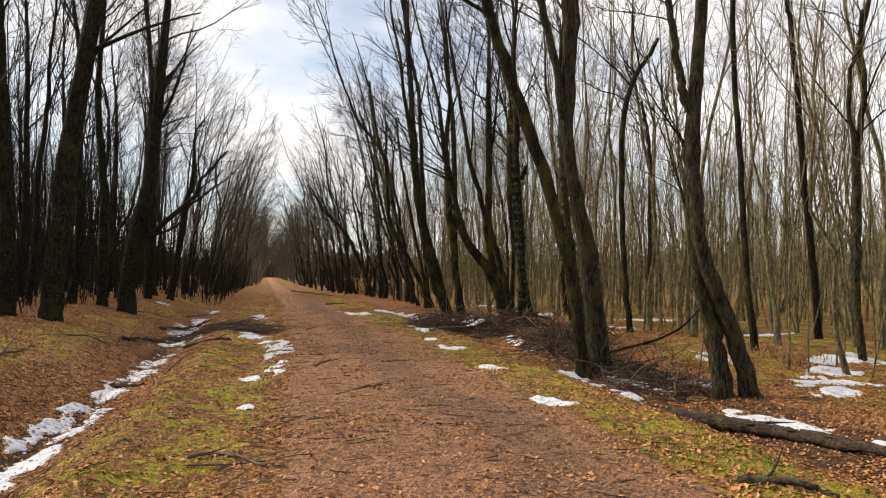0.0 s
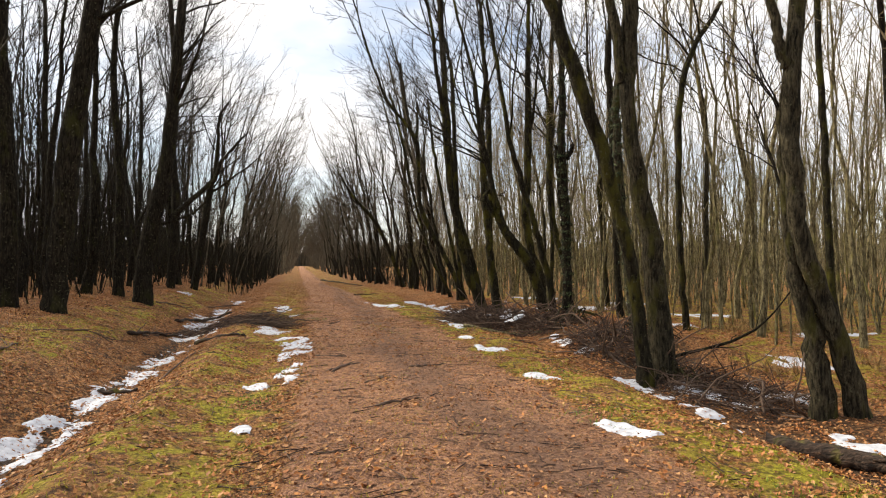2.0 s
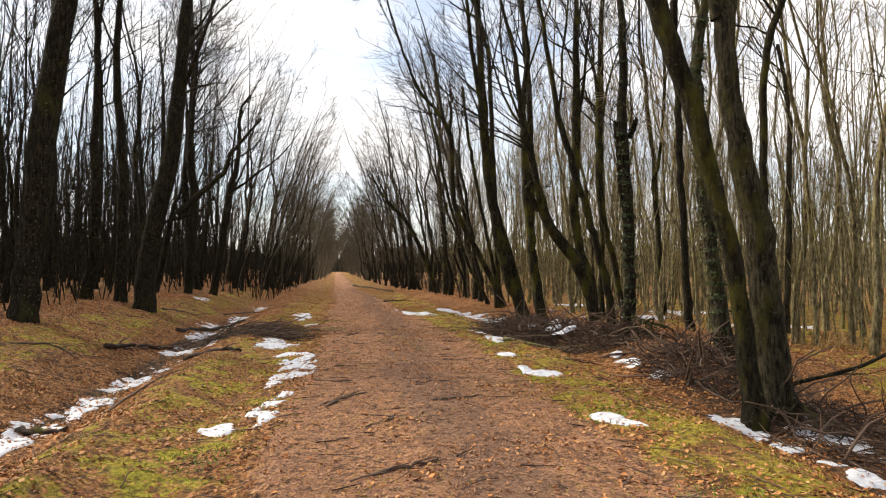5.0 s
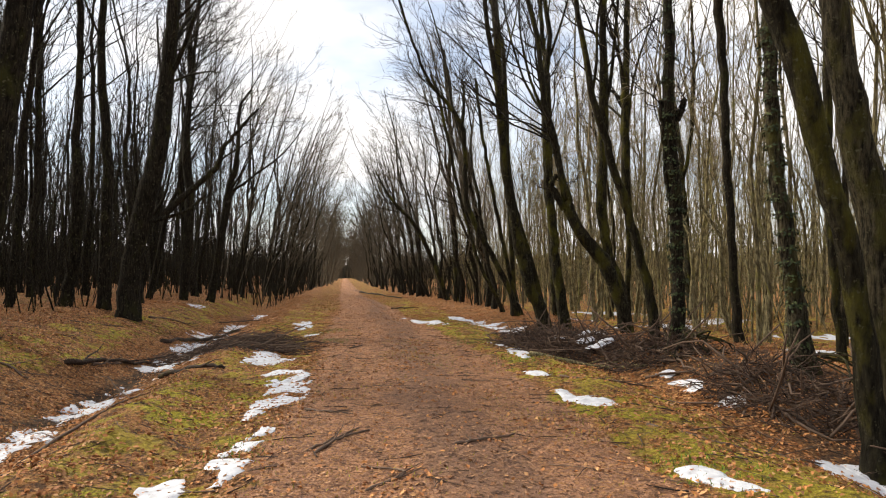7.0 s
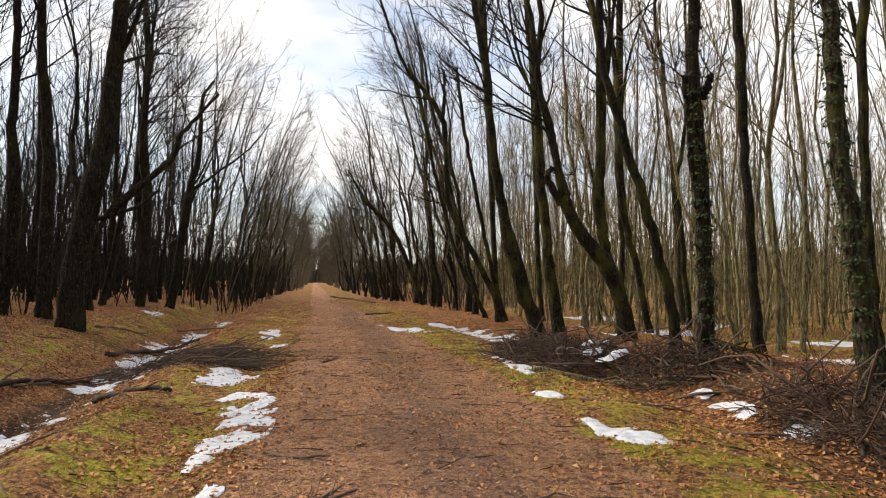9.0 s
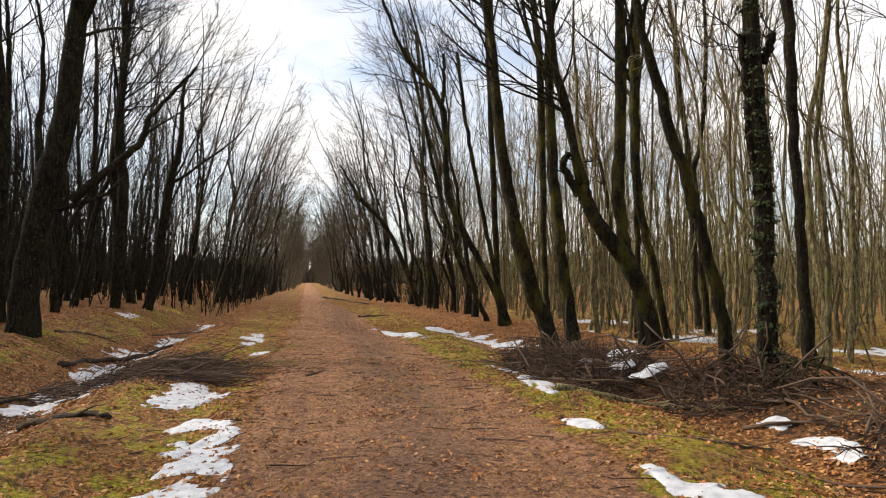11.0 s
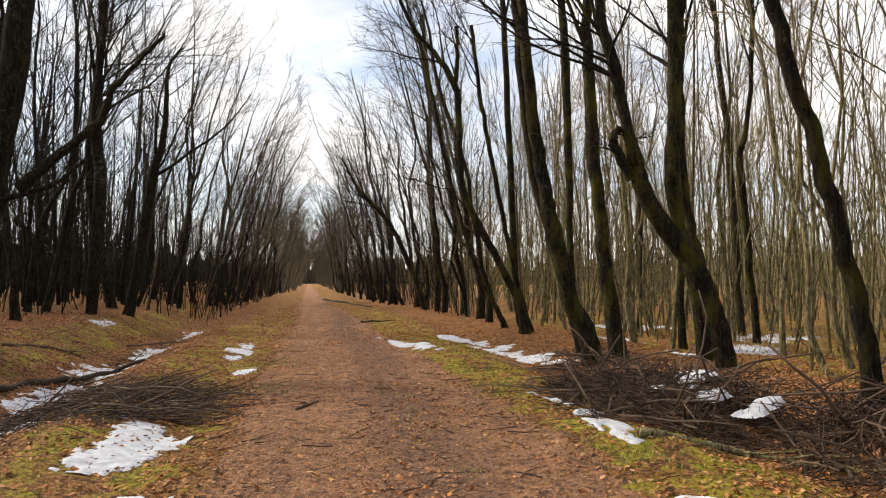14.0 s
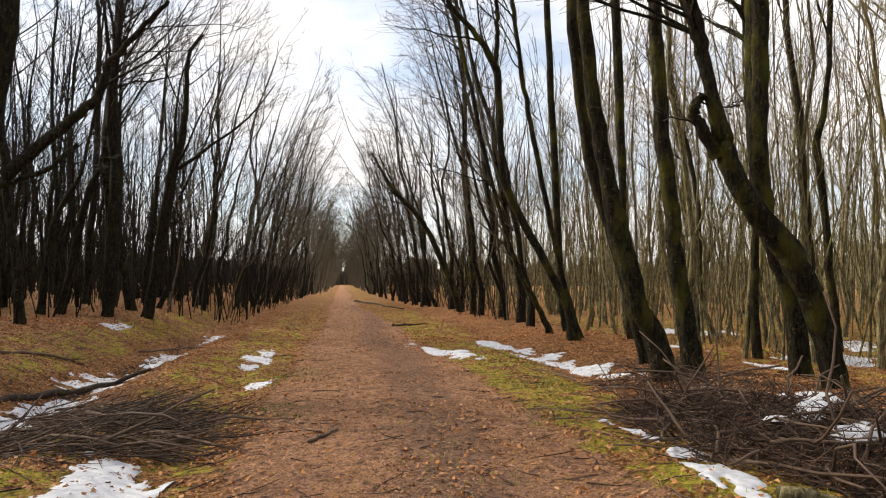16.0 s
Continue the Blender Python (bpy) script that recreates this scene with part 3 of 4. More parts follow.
hero_tree(6.94, 31.50, [[(0.00, 0.14, 0.124), (-0.45, 1.59, 0.102), (-0.83, 3.35, 0.088), (-1.28, 5.41, 0.081), (-1.58, 7.19, 0.074), (-1.82, 8.99, 0.067)]])
hero_tree(7.37, 34.00, [[(0.00, 0.36, 0.134), (-0.21, 1.27, 0.125), (-0.38, 4.98, 0.135), (-0.64, 10.14, 0.120)]])
hero_tree(6.05, 46.00, [[(0.00, 0.07, 0.211), (-0.68, 1.91, 0.171), (-1.49, 3.74, 0.158), (-2.17, 4.79, 0.145), (-3.36, 6.08, 0.105), (-4.30, 7.65, 0.039)]])
hero_tree(6.25, 44.00, [[(0.00, 0.16, 0.198), (-0.14, 3.13, 0.149), (-0.47, 6.63, 0.125), (-0.44, 9.67, 0.113), (-0.85, 14.26, 0.114)]])
hero_tree(11.07, 33.39, [[(0.00, -0.01, 0.108), (0.15, 1.98, 0.092), (0.05, 4.32, 0.084), (-0.45, 6.68, 0.076), (-0.79, 8.37, 0.067)]])
hero_tree(13.66, 31.66, [[(0.00, -0.03, 0.139), (-0.13, 1.35, 0.139), (-0.18, 2.90, 0.140), (-0.37, 6.03, 0.125), (-0.66, 8.24, 0.110), (-0.72, 9.52, 0.102)]])
hero_tree(12.78, 29.66, [[(0.00, -0.07, 0.123), (-0.14, 1.64, 0.117), (-0.31, 3.71, 0.111), (-0.43, 5.10, 0.111), (-0.18, 6.09, 0.077), (0.03, 8.67, 0.084)]])
hero_tree(12.28, 12.48, [[(0.00, -0.23, 0.097), (-0.14, 1.01, 0.122), (-0.11, 2.48, 0.135), (-0.08, 3.59, 0.111), (0.02, 4.58, 0.086), (0.19, 5.72, 0.075), (0.14, 6.72, 0.068), (0.39, 7.76, 0.063)],
    [(-0.08, 3.83, 0.074), (-0.21, 5.82, 0.056), (0.07, 6.71, 0.050), (0.16, 7.48, 0.044)]])
hero_tree(13.88, 15.50, [[(0.00, -0.03, 0.112), (-0.14, 1.78, 0.112), (-0.36, 3.72, 0.105), (-0.49, 6.13, 0.098), (-0.71, 8.40, 0.083), (-0.82, 9.00, 0.075)]])
hero_tree(10.74, 13.97, [[(0.00, -0.14, 0.111), (-0.20, 1.74, 0.092), (-0.27, 3.72, 0.086), (-0.43, 5.97, 0.079), (-0.48, 8.12, 0.073)]])
hero_tree(9.92, 18.29, [[(0.00, -0.03, 0.107), (-0.20, 1.94, 0.099), (-0.24, 4.75, 0.099), (-0.14, 6.42, 0.100), (0.23, 7.46, 0.092), (0.99, 8.71, 0.068)]])
hero_tree(12.20, 21.34, [[(0.00, -0.01, 0.106), (0.13, 2.79, 0.097), (0.16, 5.92, 0.078), (-0.15, 7.67, 0.059)]])
hero_tree(6.40, 26.00, [[(0.00, 0.07, 0.175), (-0.57, 2.03, 0.153), (-1.14, 4.00, 0.142), (-1.43, 6.84, 0.142), (-1.63, 9.71, 0.132), (-1.83, 12.37, 0.132)]])
hero_tree(7.96, 24.00, [[(0.0, 0.35, 0.199), (-0.14, 1.28, 0.2), (-0.42, 2.03, 0.153), (-0.58, 2.79, 0.165), (-0.68, 3.55, 0.178), (-0.6, 4.51, 0.155), (-0.6, 5.49, 0.156), (-0.59, 6.47, 0.157)]])
hero_tree(-5.63, 19.20, [[(0.00, 0.44, 0.357), (0.03, 1.67, 0.301), (0.16, 2.82, 0.310), (0.25, 4.27, 0.326), (0.45, 5.74, 0.291), (0.66, 7.23, 0.264), (0.85, 8.74, 0.250)]])
hero_tree(-5.20, 25.60, [[(0.00, 0.30, 0.376), (0.10, 1.87, 0.317), (0.37, 3.39, 0.334), (0.64, 4.62, 0.305), (0.80, 6.18, 0.276), (0.92, 7.58, 0.223), (1.00, 9.00, 0.217)],
    [(0.89, 3.15, 0.133), (1.54, 3.80, 0.107), (1.95, 4.18, 0.099), (2.24, 4.51, 0.095), (2.36, 4.93, 0.077), (2.56, 5.21, 0.059), (2.94, 5.70, 0.050), (3.28, 6.09, 0.041)],
    [(0.57, 2.93, 0.076), (1.11, 3.11, 0.060), (1.51, 3.29, 0.050), (1.96, 3.70, 0.044)]])
hero_tree(-7.37, 26.90, [[(0.00, 0.34, 0.239), (0.19, 1.23, 0.191), (0.31, 2.35, 0.192), (0.33, 3.80, 0.209), (0.25, 5.25, 0.145), (0.26, 7.38, 0.113), (0.22, 9.35, 0.114)]])
hero_tree(-5.52, 37.20, [[(0.00, 0.48, 0.235), (0.29, 1.87, 0.200), (0.50, 3.70, 0.219), (0.72, 5.18, 0.202), (1.03, 6.68, 0.129), (1.08, 8.18, 0.093), (1.15, 9.12, 0.074), (1.58, 9.71, 0.065)]])
hero_tree(-6.38, 36.22, [[(0.00, 0.46, 0.206), (0.09, 1.84, 0.259), (0.14, 3.23, 0.251), (0.17, 4.97, 0.235), (-0.02, 6.73, 0.218), (0.05, 8.51, 0.123), (0.16, 10.31, 0.088)]])
hero_tree(-6.54, 39.16, [[(0.00, 0.60, 0.235), (-0.30, 1.89, 0.196), (-0.54, 3.46, 0.138)]])
hero_tree(-6.92, 19.80, [[(0.00, 0.35, 0.320), (0.06, 2.83, 0.234), (-0.11, 5.03, 0.249), (-0.23, 7.25, 0.147), (-0.31, 8.74, 0.118)]])
hero_tree(-7.88, 36.56, [[(0.00, 0.58, 0.173), (0.25, 1.48, 0.157), (0.52, 3.23, 0.140), (0.73, 4.29, 0.123), (1.11, 5.37, 0.079)]])
hero_tree(-8.22, 36.10, [[(0.00, 0.60, 0.144), (0.18, 2.33, 0.119), (0.37, 3.53, 0.103), (0.98, 4.75, 0.069)]])
hero_tree(-6.58, 31.32, [[(0.00, 0.55, 0.145), (-0.12, 1.73, 0.119), (-0.29, 2.79, 0.119), (-0.46, 4.12, 0.133)]])
hero_tree(-9.90, 44.09, [[(0.00, 0.68, 0.210), (0.11, 3.84, 0.188), (0.24, 6.68, 0.141), (0.21, 10.99, 0.119)]])
hero_tree(-8.35, 25.96, [[(0.00, 0.62, 0.105), (0.10, 1.68, 0.136), (0.19, 3.04, 0.136), (0.19, 5.03, 0.122), (0.46, 7.36, 0.092)]])
hero_tree(-10.81, 32.66, [[(0.00, 0.65, 0.142), (0.00, 2.58, 0.142), (0.12, 4.63, 0.164), (0.08, 7.31, 0.144), (0.02, 11.49, 0.103)]])
hero_tree(-10.68, 37.26, [[(0.00, 0.66, 0.144), (0.04, 2.83, 0.133), (0.19, 5.26, 0.121), (0.09, 9.67, 0.110)]])
hero_tree(-6.26, 26.90, [[(0.00, 0.51, 0.224), (0.01, 2.55, 0.204), (-0.01, 4.80, 0.184), (-0.26, 7.47, 0.144), (-0.22, 9.56, 0.113), (-0.17, 11.66, 0.103)]])
hero_tree(-6.47, 36.61, [[(0.00, 0.55, 0.196), (0.02, 3.22, 0.197), (-0.20, 6.04, 0.169), (0.05, 10.34, 0.156), (-0.33, 15.50, 0.143)]])

def wood_tree(rng, height, radius, lean, pale, limbs_n, low=0.36, brown=False):
    """Meshes for a slim tree deeper in the wood: trunk and crown. Those of the rows (brown) spread over the track."""
    trunk, crown = Shape(), Shape()
    n = 12
    h = np.linspace(0, 1, n)
    sway = np.cumsum(rng.normal(0, 0.2 if brown else 0.14, (n, 2)), 0)
    path = np.stack([lean * h ** 1.3 * height * 0.2 + sway[:, 0], sway[:, 1] * 0.8, h * height - 0.1], 1)
    path[:, :2] -= path[0, :2]
    radii = radius * (1 - 0.88 * h ** 0.9)
    trunk_rings(rng, trunk, path, radii, 7, 0.45)
    lift, thin, many, ends = (0.05, 0.006, 4, 3) if brown else (0.11, 0.0055, 4, 3)

    def boughs(stem, thick, start, count, reach):
        m = len(stem)
        for s in rng.uniform(start, 0.98, count):
            i = min(int(s * (m - 1)), m - 2)
            r = max(thick[i] * rng.uniform(0.2, 0.36), 0.011)
            length = reach * rng.uniform(0.5, 1.2) * (1.2 - 0.6 * s)
            p = offshoot(rng, stem[i], side_way(rng, stem[i + 1] - stem[i], rng.uniform(0.45, 1.1), (0.6 * lean, 0, 0.1)), length, 6, lift, 0.15)
            crown.tube(p, np.linspace(r, 0.006, 6), 4, False)
            for _ in range(many):
                j = int(rng.integers(1, 5))
                q = offshoot(rng, p[j], side_way(rng, p[j + 1] - p[j], rng.uniform(0.4, 0.9), (0, 0, 0.12)), length * rng.uniform(0.3, 0.6), 3, lift * 0.7, 0.16)
                crown.tube(q, np.array([thin * 1.3, thin, thin * 0.75]), 3, False)
                for _ in range(ends):
                    e = offshoot(rng, q[int(rng.integers(0, 3))], side_way(rng, q[2] - q[0], rng.uniform(0.4, 0.9), (0, 0, 0.1)), length * rng.uniform(0.2, 0.34), 2, 0.0, 0.1)
                    crown.tube(e, np.array([thin * 0.8, thin * 0.55]), 3, False)

    boughs(path, radii, low, limbs_n, 3.5 if brown else 3.2)
    for _ in range(3 if brown else 2):
        i = int(rng.integers(2 if brown else 4, 9))
        p = offshoot(rng, path[i], side_way(rng, path[i + 1] - path[i], rng.uniform(0.25, 0.55), (0.3 * lean, 0, 0.2)), height * rng.uniform(0.34, 0.5), 8, 0.08, 0.09)
        rr = np.linspace(radii[i] * 0.55, 0.010, 8)
        crown.tube(p, rr, 5, False)
        boughs(p, rr, 0.2, 4, 2.2)
    return trunk.mesh("trunk", BARK_PALE if pale else BARK), crown.mesh("crown", TWIG_PALE if pale else (TWIG_BROWN if brown else TWIG))


wood_rng = np.random.default_rng(7)
EDGE_KINDS = [wood_tree(wood_rng, wood_rng.uniform(12.5, 15.5), wood_rng.uniform(0.085, 0.16), wood_rng.uniform(0.15, 1.35), False, 9, 0.25, True) for _ in range(8)]
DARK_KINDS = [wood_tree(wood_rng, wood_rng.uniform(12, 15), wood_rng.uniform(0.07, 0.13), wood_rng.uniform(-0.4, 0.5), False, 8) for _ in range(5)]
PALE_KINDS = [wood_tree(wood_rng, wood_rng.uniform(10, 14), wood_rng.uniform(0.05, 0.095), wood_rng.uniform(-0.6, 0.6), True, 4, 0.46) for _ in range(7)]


def plant(kinds, x, y, turn, size, label, group):
    trunk, crown = kinds[int(wood_rng.integers(len(kinds)))]
    tree = new("tree")
    tree.location, tree.rotation_euler, tree.scale = (x, y, float(gz(x, y))), (0, 0, turn), (size, size, size)
    part("trunk", trunk, tree)
    tagged(part("crown", crown, tree), kind="stuff")
    tagged(tree, label, "tree", group)


taken = [(o.location.x, o.location.y) for o in scene.objects if o.name.startswith("tree") and o.parent is None]


def free(x, y, gap):
    for a, b in taken:
        if abs(a - x) < gap and abs(b - y) < gap:
            return False
    taken.append((x, y))
    return True


# the rows that line the track further on, leaning in over it
for y in np.concatenate([np.arange(34, 74, 1.5), np.arange(74, 112, 2.4)]):
    for side in (1, -1):
        yy = y + wood_rng.uniform(-0.5, 0.5)
        near = 1.5 * float(smooth(40, 70, yy)) + 0.8 * float(smooth(70, 105, yy))   # the rows close in on the track
        x = float(drift(yy)) + (6.6 - near + abs(wood_rng.normal(0, 0.7)) if side > 0 else -5.2 + near - abs(wood_rng.normal(0, 0.8)))
        if yy < (36 if side > 0 else 41):
            continue
        if free(x, yy, 0.7):
            plant(EDGE_KINDS, x, yy, (math.pi if side > 0 else 0.0) + wood_rng.uniform(-0.9, 0.9), wood_rng.uniform(0.8, 1.12), "dark leaning tree with bare branches over the track", "trees along the track")
# the wood on both sides
placed = 0
while placed < 64:
    x, y = wood_rng.uniform(-22, -7.2), wood_rng.uniform(14, 62)
    if free(x, y, 0.9):
        plant(DARK_KINDS, x, y, wood_rng.uniform(0, 6.28), wood_rng.uniform(0.8, 1.1), "slim dark tree with bare crown in leaf litter", "trees of the dark wood")
        placed += 1
placed = 0
while placed < 150:
    y = wood_rng.uniform(7, 60)
    x = wood_rng.uniform(8.6 if y > 22 else 10.5, 26)
    if free(x, y, 0.9):
        plant(PALE_KINDS, x, y, wood_rng.uniform(0, 6.28), wood_rng.uniform(0.75, 1.1), "slim pale olive tree with bare crown", "trees of the pale wood")
        placed += 1


# ---- the far wood: many thin stems joined ----
def far_wood(name, count, area, radius, mat, label, tallness, seed, boughs=15, shoots=4, lean=0.0):
    rng = np.random.default_rng(seed)
    kinds = []
    for _ in range(8):
        s = Shape()
        n, h = 7, np.linspace(0, 1, 7)
        path = np.stack([np.cumsum(rng.normal(0, 0.16, n)), np.cumsum(rng.normal(0, 0.16, n)), h * 12 - 0.2], 1)
        path[:, :2] -= path[0, :2]
        rad = radius * (1 - 0.85 * h)
        s.tube(path, rad, 5, False)
        for _ in range(boughs):
            i = int(rng.integers(2, 6))
            p = offshoot(rng, path[i], side_way(rng, path[i + 1] - path[i], rng.uniform(0.4, 0.8), (0, 0, 0.2)), rng.uniform(1.5, 3.8), 4, 0.16, 0.12)
            s.tube(p, np.linspace(rad[i] * 0.45, 0.010, 4), 3, False)
            for _ in range(shoots):
                j = int(rng.integers(1, 3))
                w = offshoot(rng, p[j], side_way(rng, p[j + 1] - p[j], rng.uniform(0.4, 0.8), (0, 0, 0.2)), rng.uniform(0.7, 1.6), 2, 0.1, 0.1)
                s.tube(w, np.array([0.013, 0.009]), 3, False)
        kinds.append((np.vstack(s.v), np.vstack(s.q)))
    whole = Shape()
    made = 0
    while made < count:
        x, y = area(rng)
        v, q = kinds[int(rng.integers(8))]
        a, k = rng.uniform(0, 6.28), rng.uniform(*tallness)
        c, d = math.cos(a) * k, math.sin(a) * k
        w = np.stack([v[:, 0] * c - v[:, 1] * d + x, v[:, 0] * d + v[:, 1] * c + y, v[:, 2] * k + float(gz(x, y))], 1)
        w[:, 0] -= math.copysign(lean, x - 1.35 - float(drift(y))) * np.clip(v[:, 2], 0, 20) ** 1.2
        whole.add(w, q)
        made += 1
    tagged(new(name, whole.mesh(name, mat)), label, "woods", kind="stuff")


PALE_LABEL, DARK_LABEL = "dense far wood of thin pale bare stems", "dense far wood of thin dark bare stems"
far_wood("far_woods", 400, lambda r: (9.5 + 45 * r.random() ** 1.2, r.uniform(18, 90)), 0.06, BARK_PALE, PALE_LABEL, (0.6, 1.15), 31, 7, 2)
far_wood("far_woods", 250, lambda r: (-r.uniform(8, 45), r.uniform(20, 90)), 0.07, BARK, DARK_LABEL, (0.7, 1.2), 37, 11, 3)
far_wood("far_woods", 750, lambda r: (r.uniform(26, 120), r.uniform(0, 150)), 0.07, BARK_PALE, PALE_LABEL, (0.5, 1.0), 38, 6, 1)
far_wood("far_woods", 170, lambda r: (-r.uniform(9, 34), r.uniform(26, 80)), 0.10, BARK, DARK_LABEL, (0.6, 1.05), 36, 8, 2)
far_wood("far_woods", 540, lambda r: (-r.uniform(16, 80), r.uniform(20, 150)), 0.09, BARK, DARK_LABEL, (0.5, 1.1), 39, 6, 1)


def avenue(rng, near, spread, y):
    """A place in one of the two rows, so far from the track's middle."""
    return rng.choice([-1, 1]) * (near + abs(rng.normal(0, spread))) + 1.35 + float(drift(y)), y


far_wood("far_woods", 240, lambda r: avenue(r, 3.1, 2.4, 100 + 210 * r.random()), 0.09, TWIG_BROWN, "far end of the avenue, bare dark trees", (0.85, 1.15), 41, 13, 4, 0.09)
far_wood("far_woods", 60, lambda r: avenue(r, 5.2, 1.6, 38 + 45 * r.random()), 0.055, TWIG_BROWN, "bare thin trees leaning over the track", (0.5, 0.95), 45, 11, 4, 0.09)
far_wood("far_woods", 90, lambda r: avenue(r, 4.0, 1.6, 75 + 130 * r.random()), 0.07, TWIG_BROWN, "bare thin trees arching over the track", (0.7, 1.05), 47, 12, 4, 0.11)
far_wood("far_woods", 80, lambda r: avenue(r, 2.8, 1.4, 112 + 150 * r.random()), 0.08, TWIG_BROWN, "bare trees meeting over the track far ahead", (0.8, 1.05), 50, 13, 4, 0.25)
far_wood("far_woods", 60, lambda r: (r.uniform(-9, 6) - 5.5, r.uniform(290, 325)), 0.12, TWIG_BROWN, "brown wood closing the avenue far ahead", (0.7, 1.0), 49, 14, 4)


def saplings(count, area, mat, label, seed, high, thick=(0.012, 0.030)):
    """Thin upright shoots, thousands of them, between the trees."""
    rng = np.random.default_rng(seed)
    s = Shape()
    for _ in range(count):
        x, y = area(rng)
        h, r = rng.uniform(*high), rng.uniform(*thick)
        p = offshoot(rng, np.array([x, y, float(gz(x, y)) - 0.05]), np.array([rng.normal(0, 0.16), rng.normal(0, 0.16), 1.0]), h, 5, 0.10, 0.09)
        s.tube(p, np.linspace(r, r * 0.3, 5), 3, False)
        for _ in range(3):
            j = int(rng.integers(1, 4))
            e = offshoot(rng, p[j], side_way(rng, p[j + 1] - p[j], rng.uniform(0.4, 0.9), (0, 0, 0.2)), rng.uniform(0.6, 1.7), 2, 0.1, 0.1)
            s.tube(e, np.array([r * 0.45, 0.004]), 3, False)
    tagged(new("saplings", s.mesh("saplings", mat)), label, "saplings", kind="stuff")


saplings(2000, lambda r: (9.8 + 55 * r.random() ** 1.1, r.uniform(9, 100)), BARK_PALE, "countless thin pale upright saplings in the wood", 71, (5.0, 11.0), (0.018, 0.042))
saplings(2600, lambda r: (-7.0 - 35 * r.random() ** 1.3, r.uniform(15, 95)), BARK, "countless thin dark upright saplings in the wood", 72, (2.0, 7.5))
saplings(900, lambda r: avenue(r, 4.6, 1.7, 40 + 90 * r.random()), BARK, "dark bushy shoots along the track's edges", 74, (1.5, 6.0))


def distant_wood(corners, mat, label, seed):
    """The wood's far edge, a ragged band beyond the last stems."""
    rng = np.random.default_rng(seed)
    corners = np.array(corners, float)
    run = np.concatenate([a + (b - a) * np.linspace(0, 1, max(int(np.hypot(*(b - a)) / 0.7), 2))[:-1, None] for a, b in zip(corners[:-1], corners[1:])] + [corners[-1:]])
    n = len(run)
    top = 7.5 + 3.5 * vnoise(np.arange(n), np.zeros(n), 9, 3) + 1.5 * vnoise(np.arange(n), np.zeros(n), 3, 5) + rng.uniform(-2.6, 3.0, n)
    z = gz(run[:, 0], run[:, 1])
    low, high = np.column_stack([run, z - 0.6]), np.column_stack([run, z + top])
    i = np.arange(n - 1)
    me = mesh_of("backdrop", np.vstack([low, high]), np.stack([i, i + 1, i + 1 + n, i + n], -1), mat, False)
    tagged(new("backdrop", me), label, "woods", kind="structure")


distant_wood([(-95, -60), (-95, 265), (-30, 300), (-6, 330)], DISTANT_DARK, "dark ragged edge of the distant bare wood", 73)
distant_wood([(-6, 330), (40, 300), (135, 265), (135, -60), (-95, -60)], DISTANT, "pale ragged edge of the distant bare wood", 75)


# ---- what lies on the ground ----
def scatter(name, label, mat, count, area, weight, size, shape, seed, lift=0.004, category="leaves"):
    """Very many small flat pieces (leaves, chips, blades) lying on the ground, joined."""
    rng = np.random.default_rng(seed)
    x0, x1, y0, y1 = area
    xs, ys = [], []
    have = 0
    while have < count:
        x, y = rng.uniform(x0, x1, count), y0 + (y1 - y0) * rng.random(count) ** 1.25
        ok = rng.random(count) < weight(x, y)
        xs.append(x[ok])
        ys.append(y[ok])
        have += ok.sum()
    x, y = np.concatenate(xs)[:count], np.concatenate(ys)[:count]
    e = 0.03
    z = gz(x, y)
    slope = np.stack([-(gz(x + e, y) - z) / e, -(gz(x, y + e) - z) / e, np.ones(count)], 1)
    a = rng.uniform(0, 2 * np.pi, count)
    k = rng.uniform(*size, count)[:, None]
    if shape == "blade":
        up = slope * 0.6 + rng.normal(0, 0.55, (count, 3))
        up /= np.linalg.norm(up, axis=1, keepdims=True)
        side = np.stack([np.cos(a), np.sin(a), np.zeros(count)], 1)
        c = np.stack([x, y, z - 0.004], 1)
        w = k * (0.16 if size[1] < 0.1 else 0.045)
        bend = rng.normal(0, 0.25, (count, 3)) * k
        v = np.stack([c - side * w, c + side * w, c + up * k + bend * 0.6 + side * w * 0.2, c + up * k + bend * 0.6 - side * w * 0.2], 1)
    else:
        nrm = slope + rng.normal(0, 0.34 if shape == "leaf" else 0.16, (count, 3))
        nrm /= np.linalg.norm(nrm, axis=1, keepdims=True)
        u = np.cross(nrm, np.stack([np.cos(a), np.sin(a), np.zeros(count)], 1))
        u /= np.linalg.norm(u, axis=1, keepdims=True)
        w = np.cross(nrm, u)
        c = np.stack([x, y, z + lift + k[:, 0] * 0.12], 1)
        if shape == "leaf":
            curl = nrm * k * rng.uniform(-0.1, 0.35, (count, 1))
            v = np.stack([c - u * k * 0.5, c + w * k * 0.32 + curl, c + u * k * 0.5, c - w * k * 0.32 + curl], 1)
        else:
            t = rng.uniform(0.09, 0.22, (count, 1))
            v = np.stack([c - u * k * 0.5 - w * k * t, c + u * k * 0.5 - w * k * t * 0.6, c + u * k * 0.5 + w * k * t, c - u * k * 0.45 + w * k * t], 1)
    tagged(new(name, mesh_of(name, v, np.arange(count * 4).reshape(-1, 4), mat, False)), label, category, kind="stuff")


def on_track(x, y):
    return zones(x, y)[0]


def on_moss(x, y):
    r, m, w, _ = zones(x, y)
    return np.clip(m * 0.9 + (fbm(x, y, 0.9, 21) - 0.5) * 1.6, 0, 1) * (1 - w)


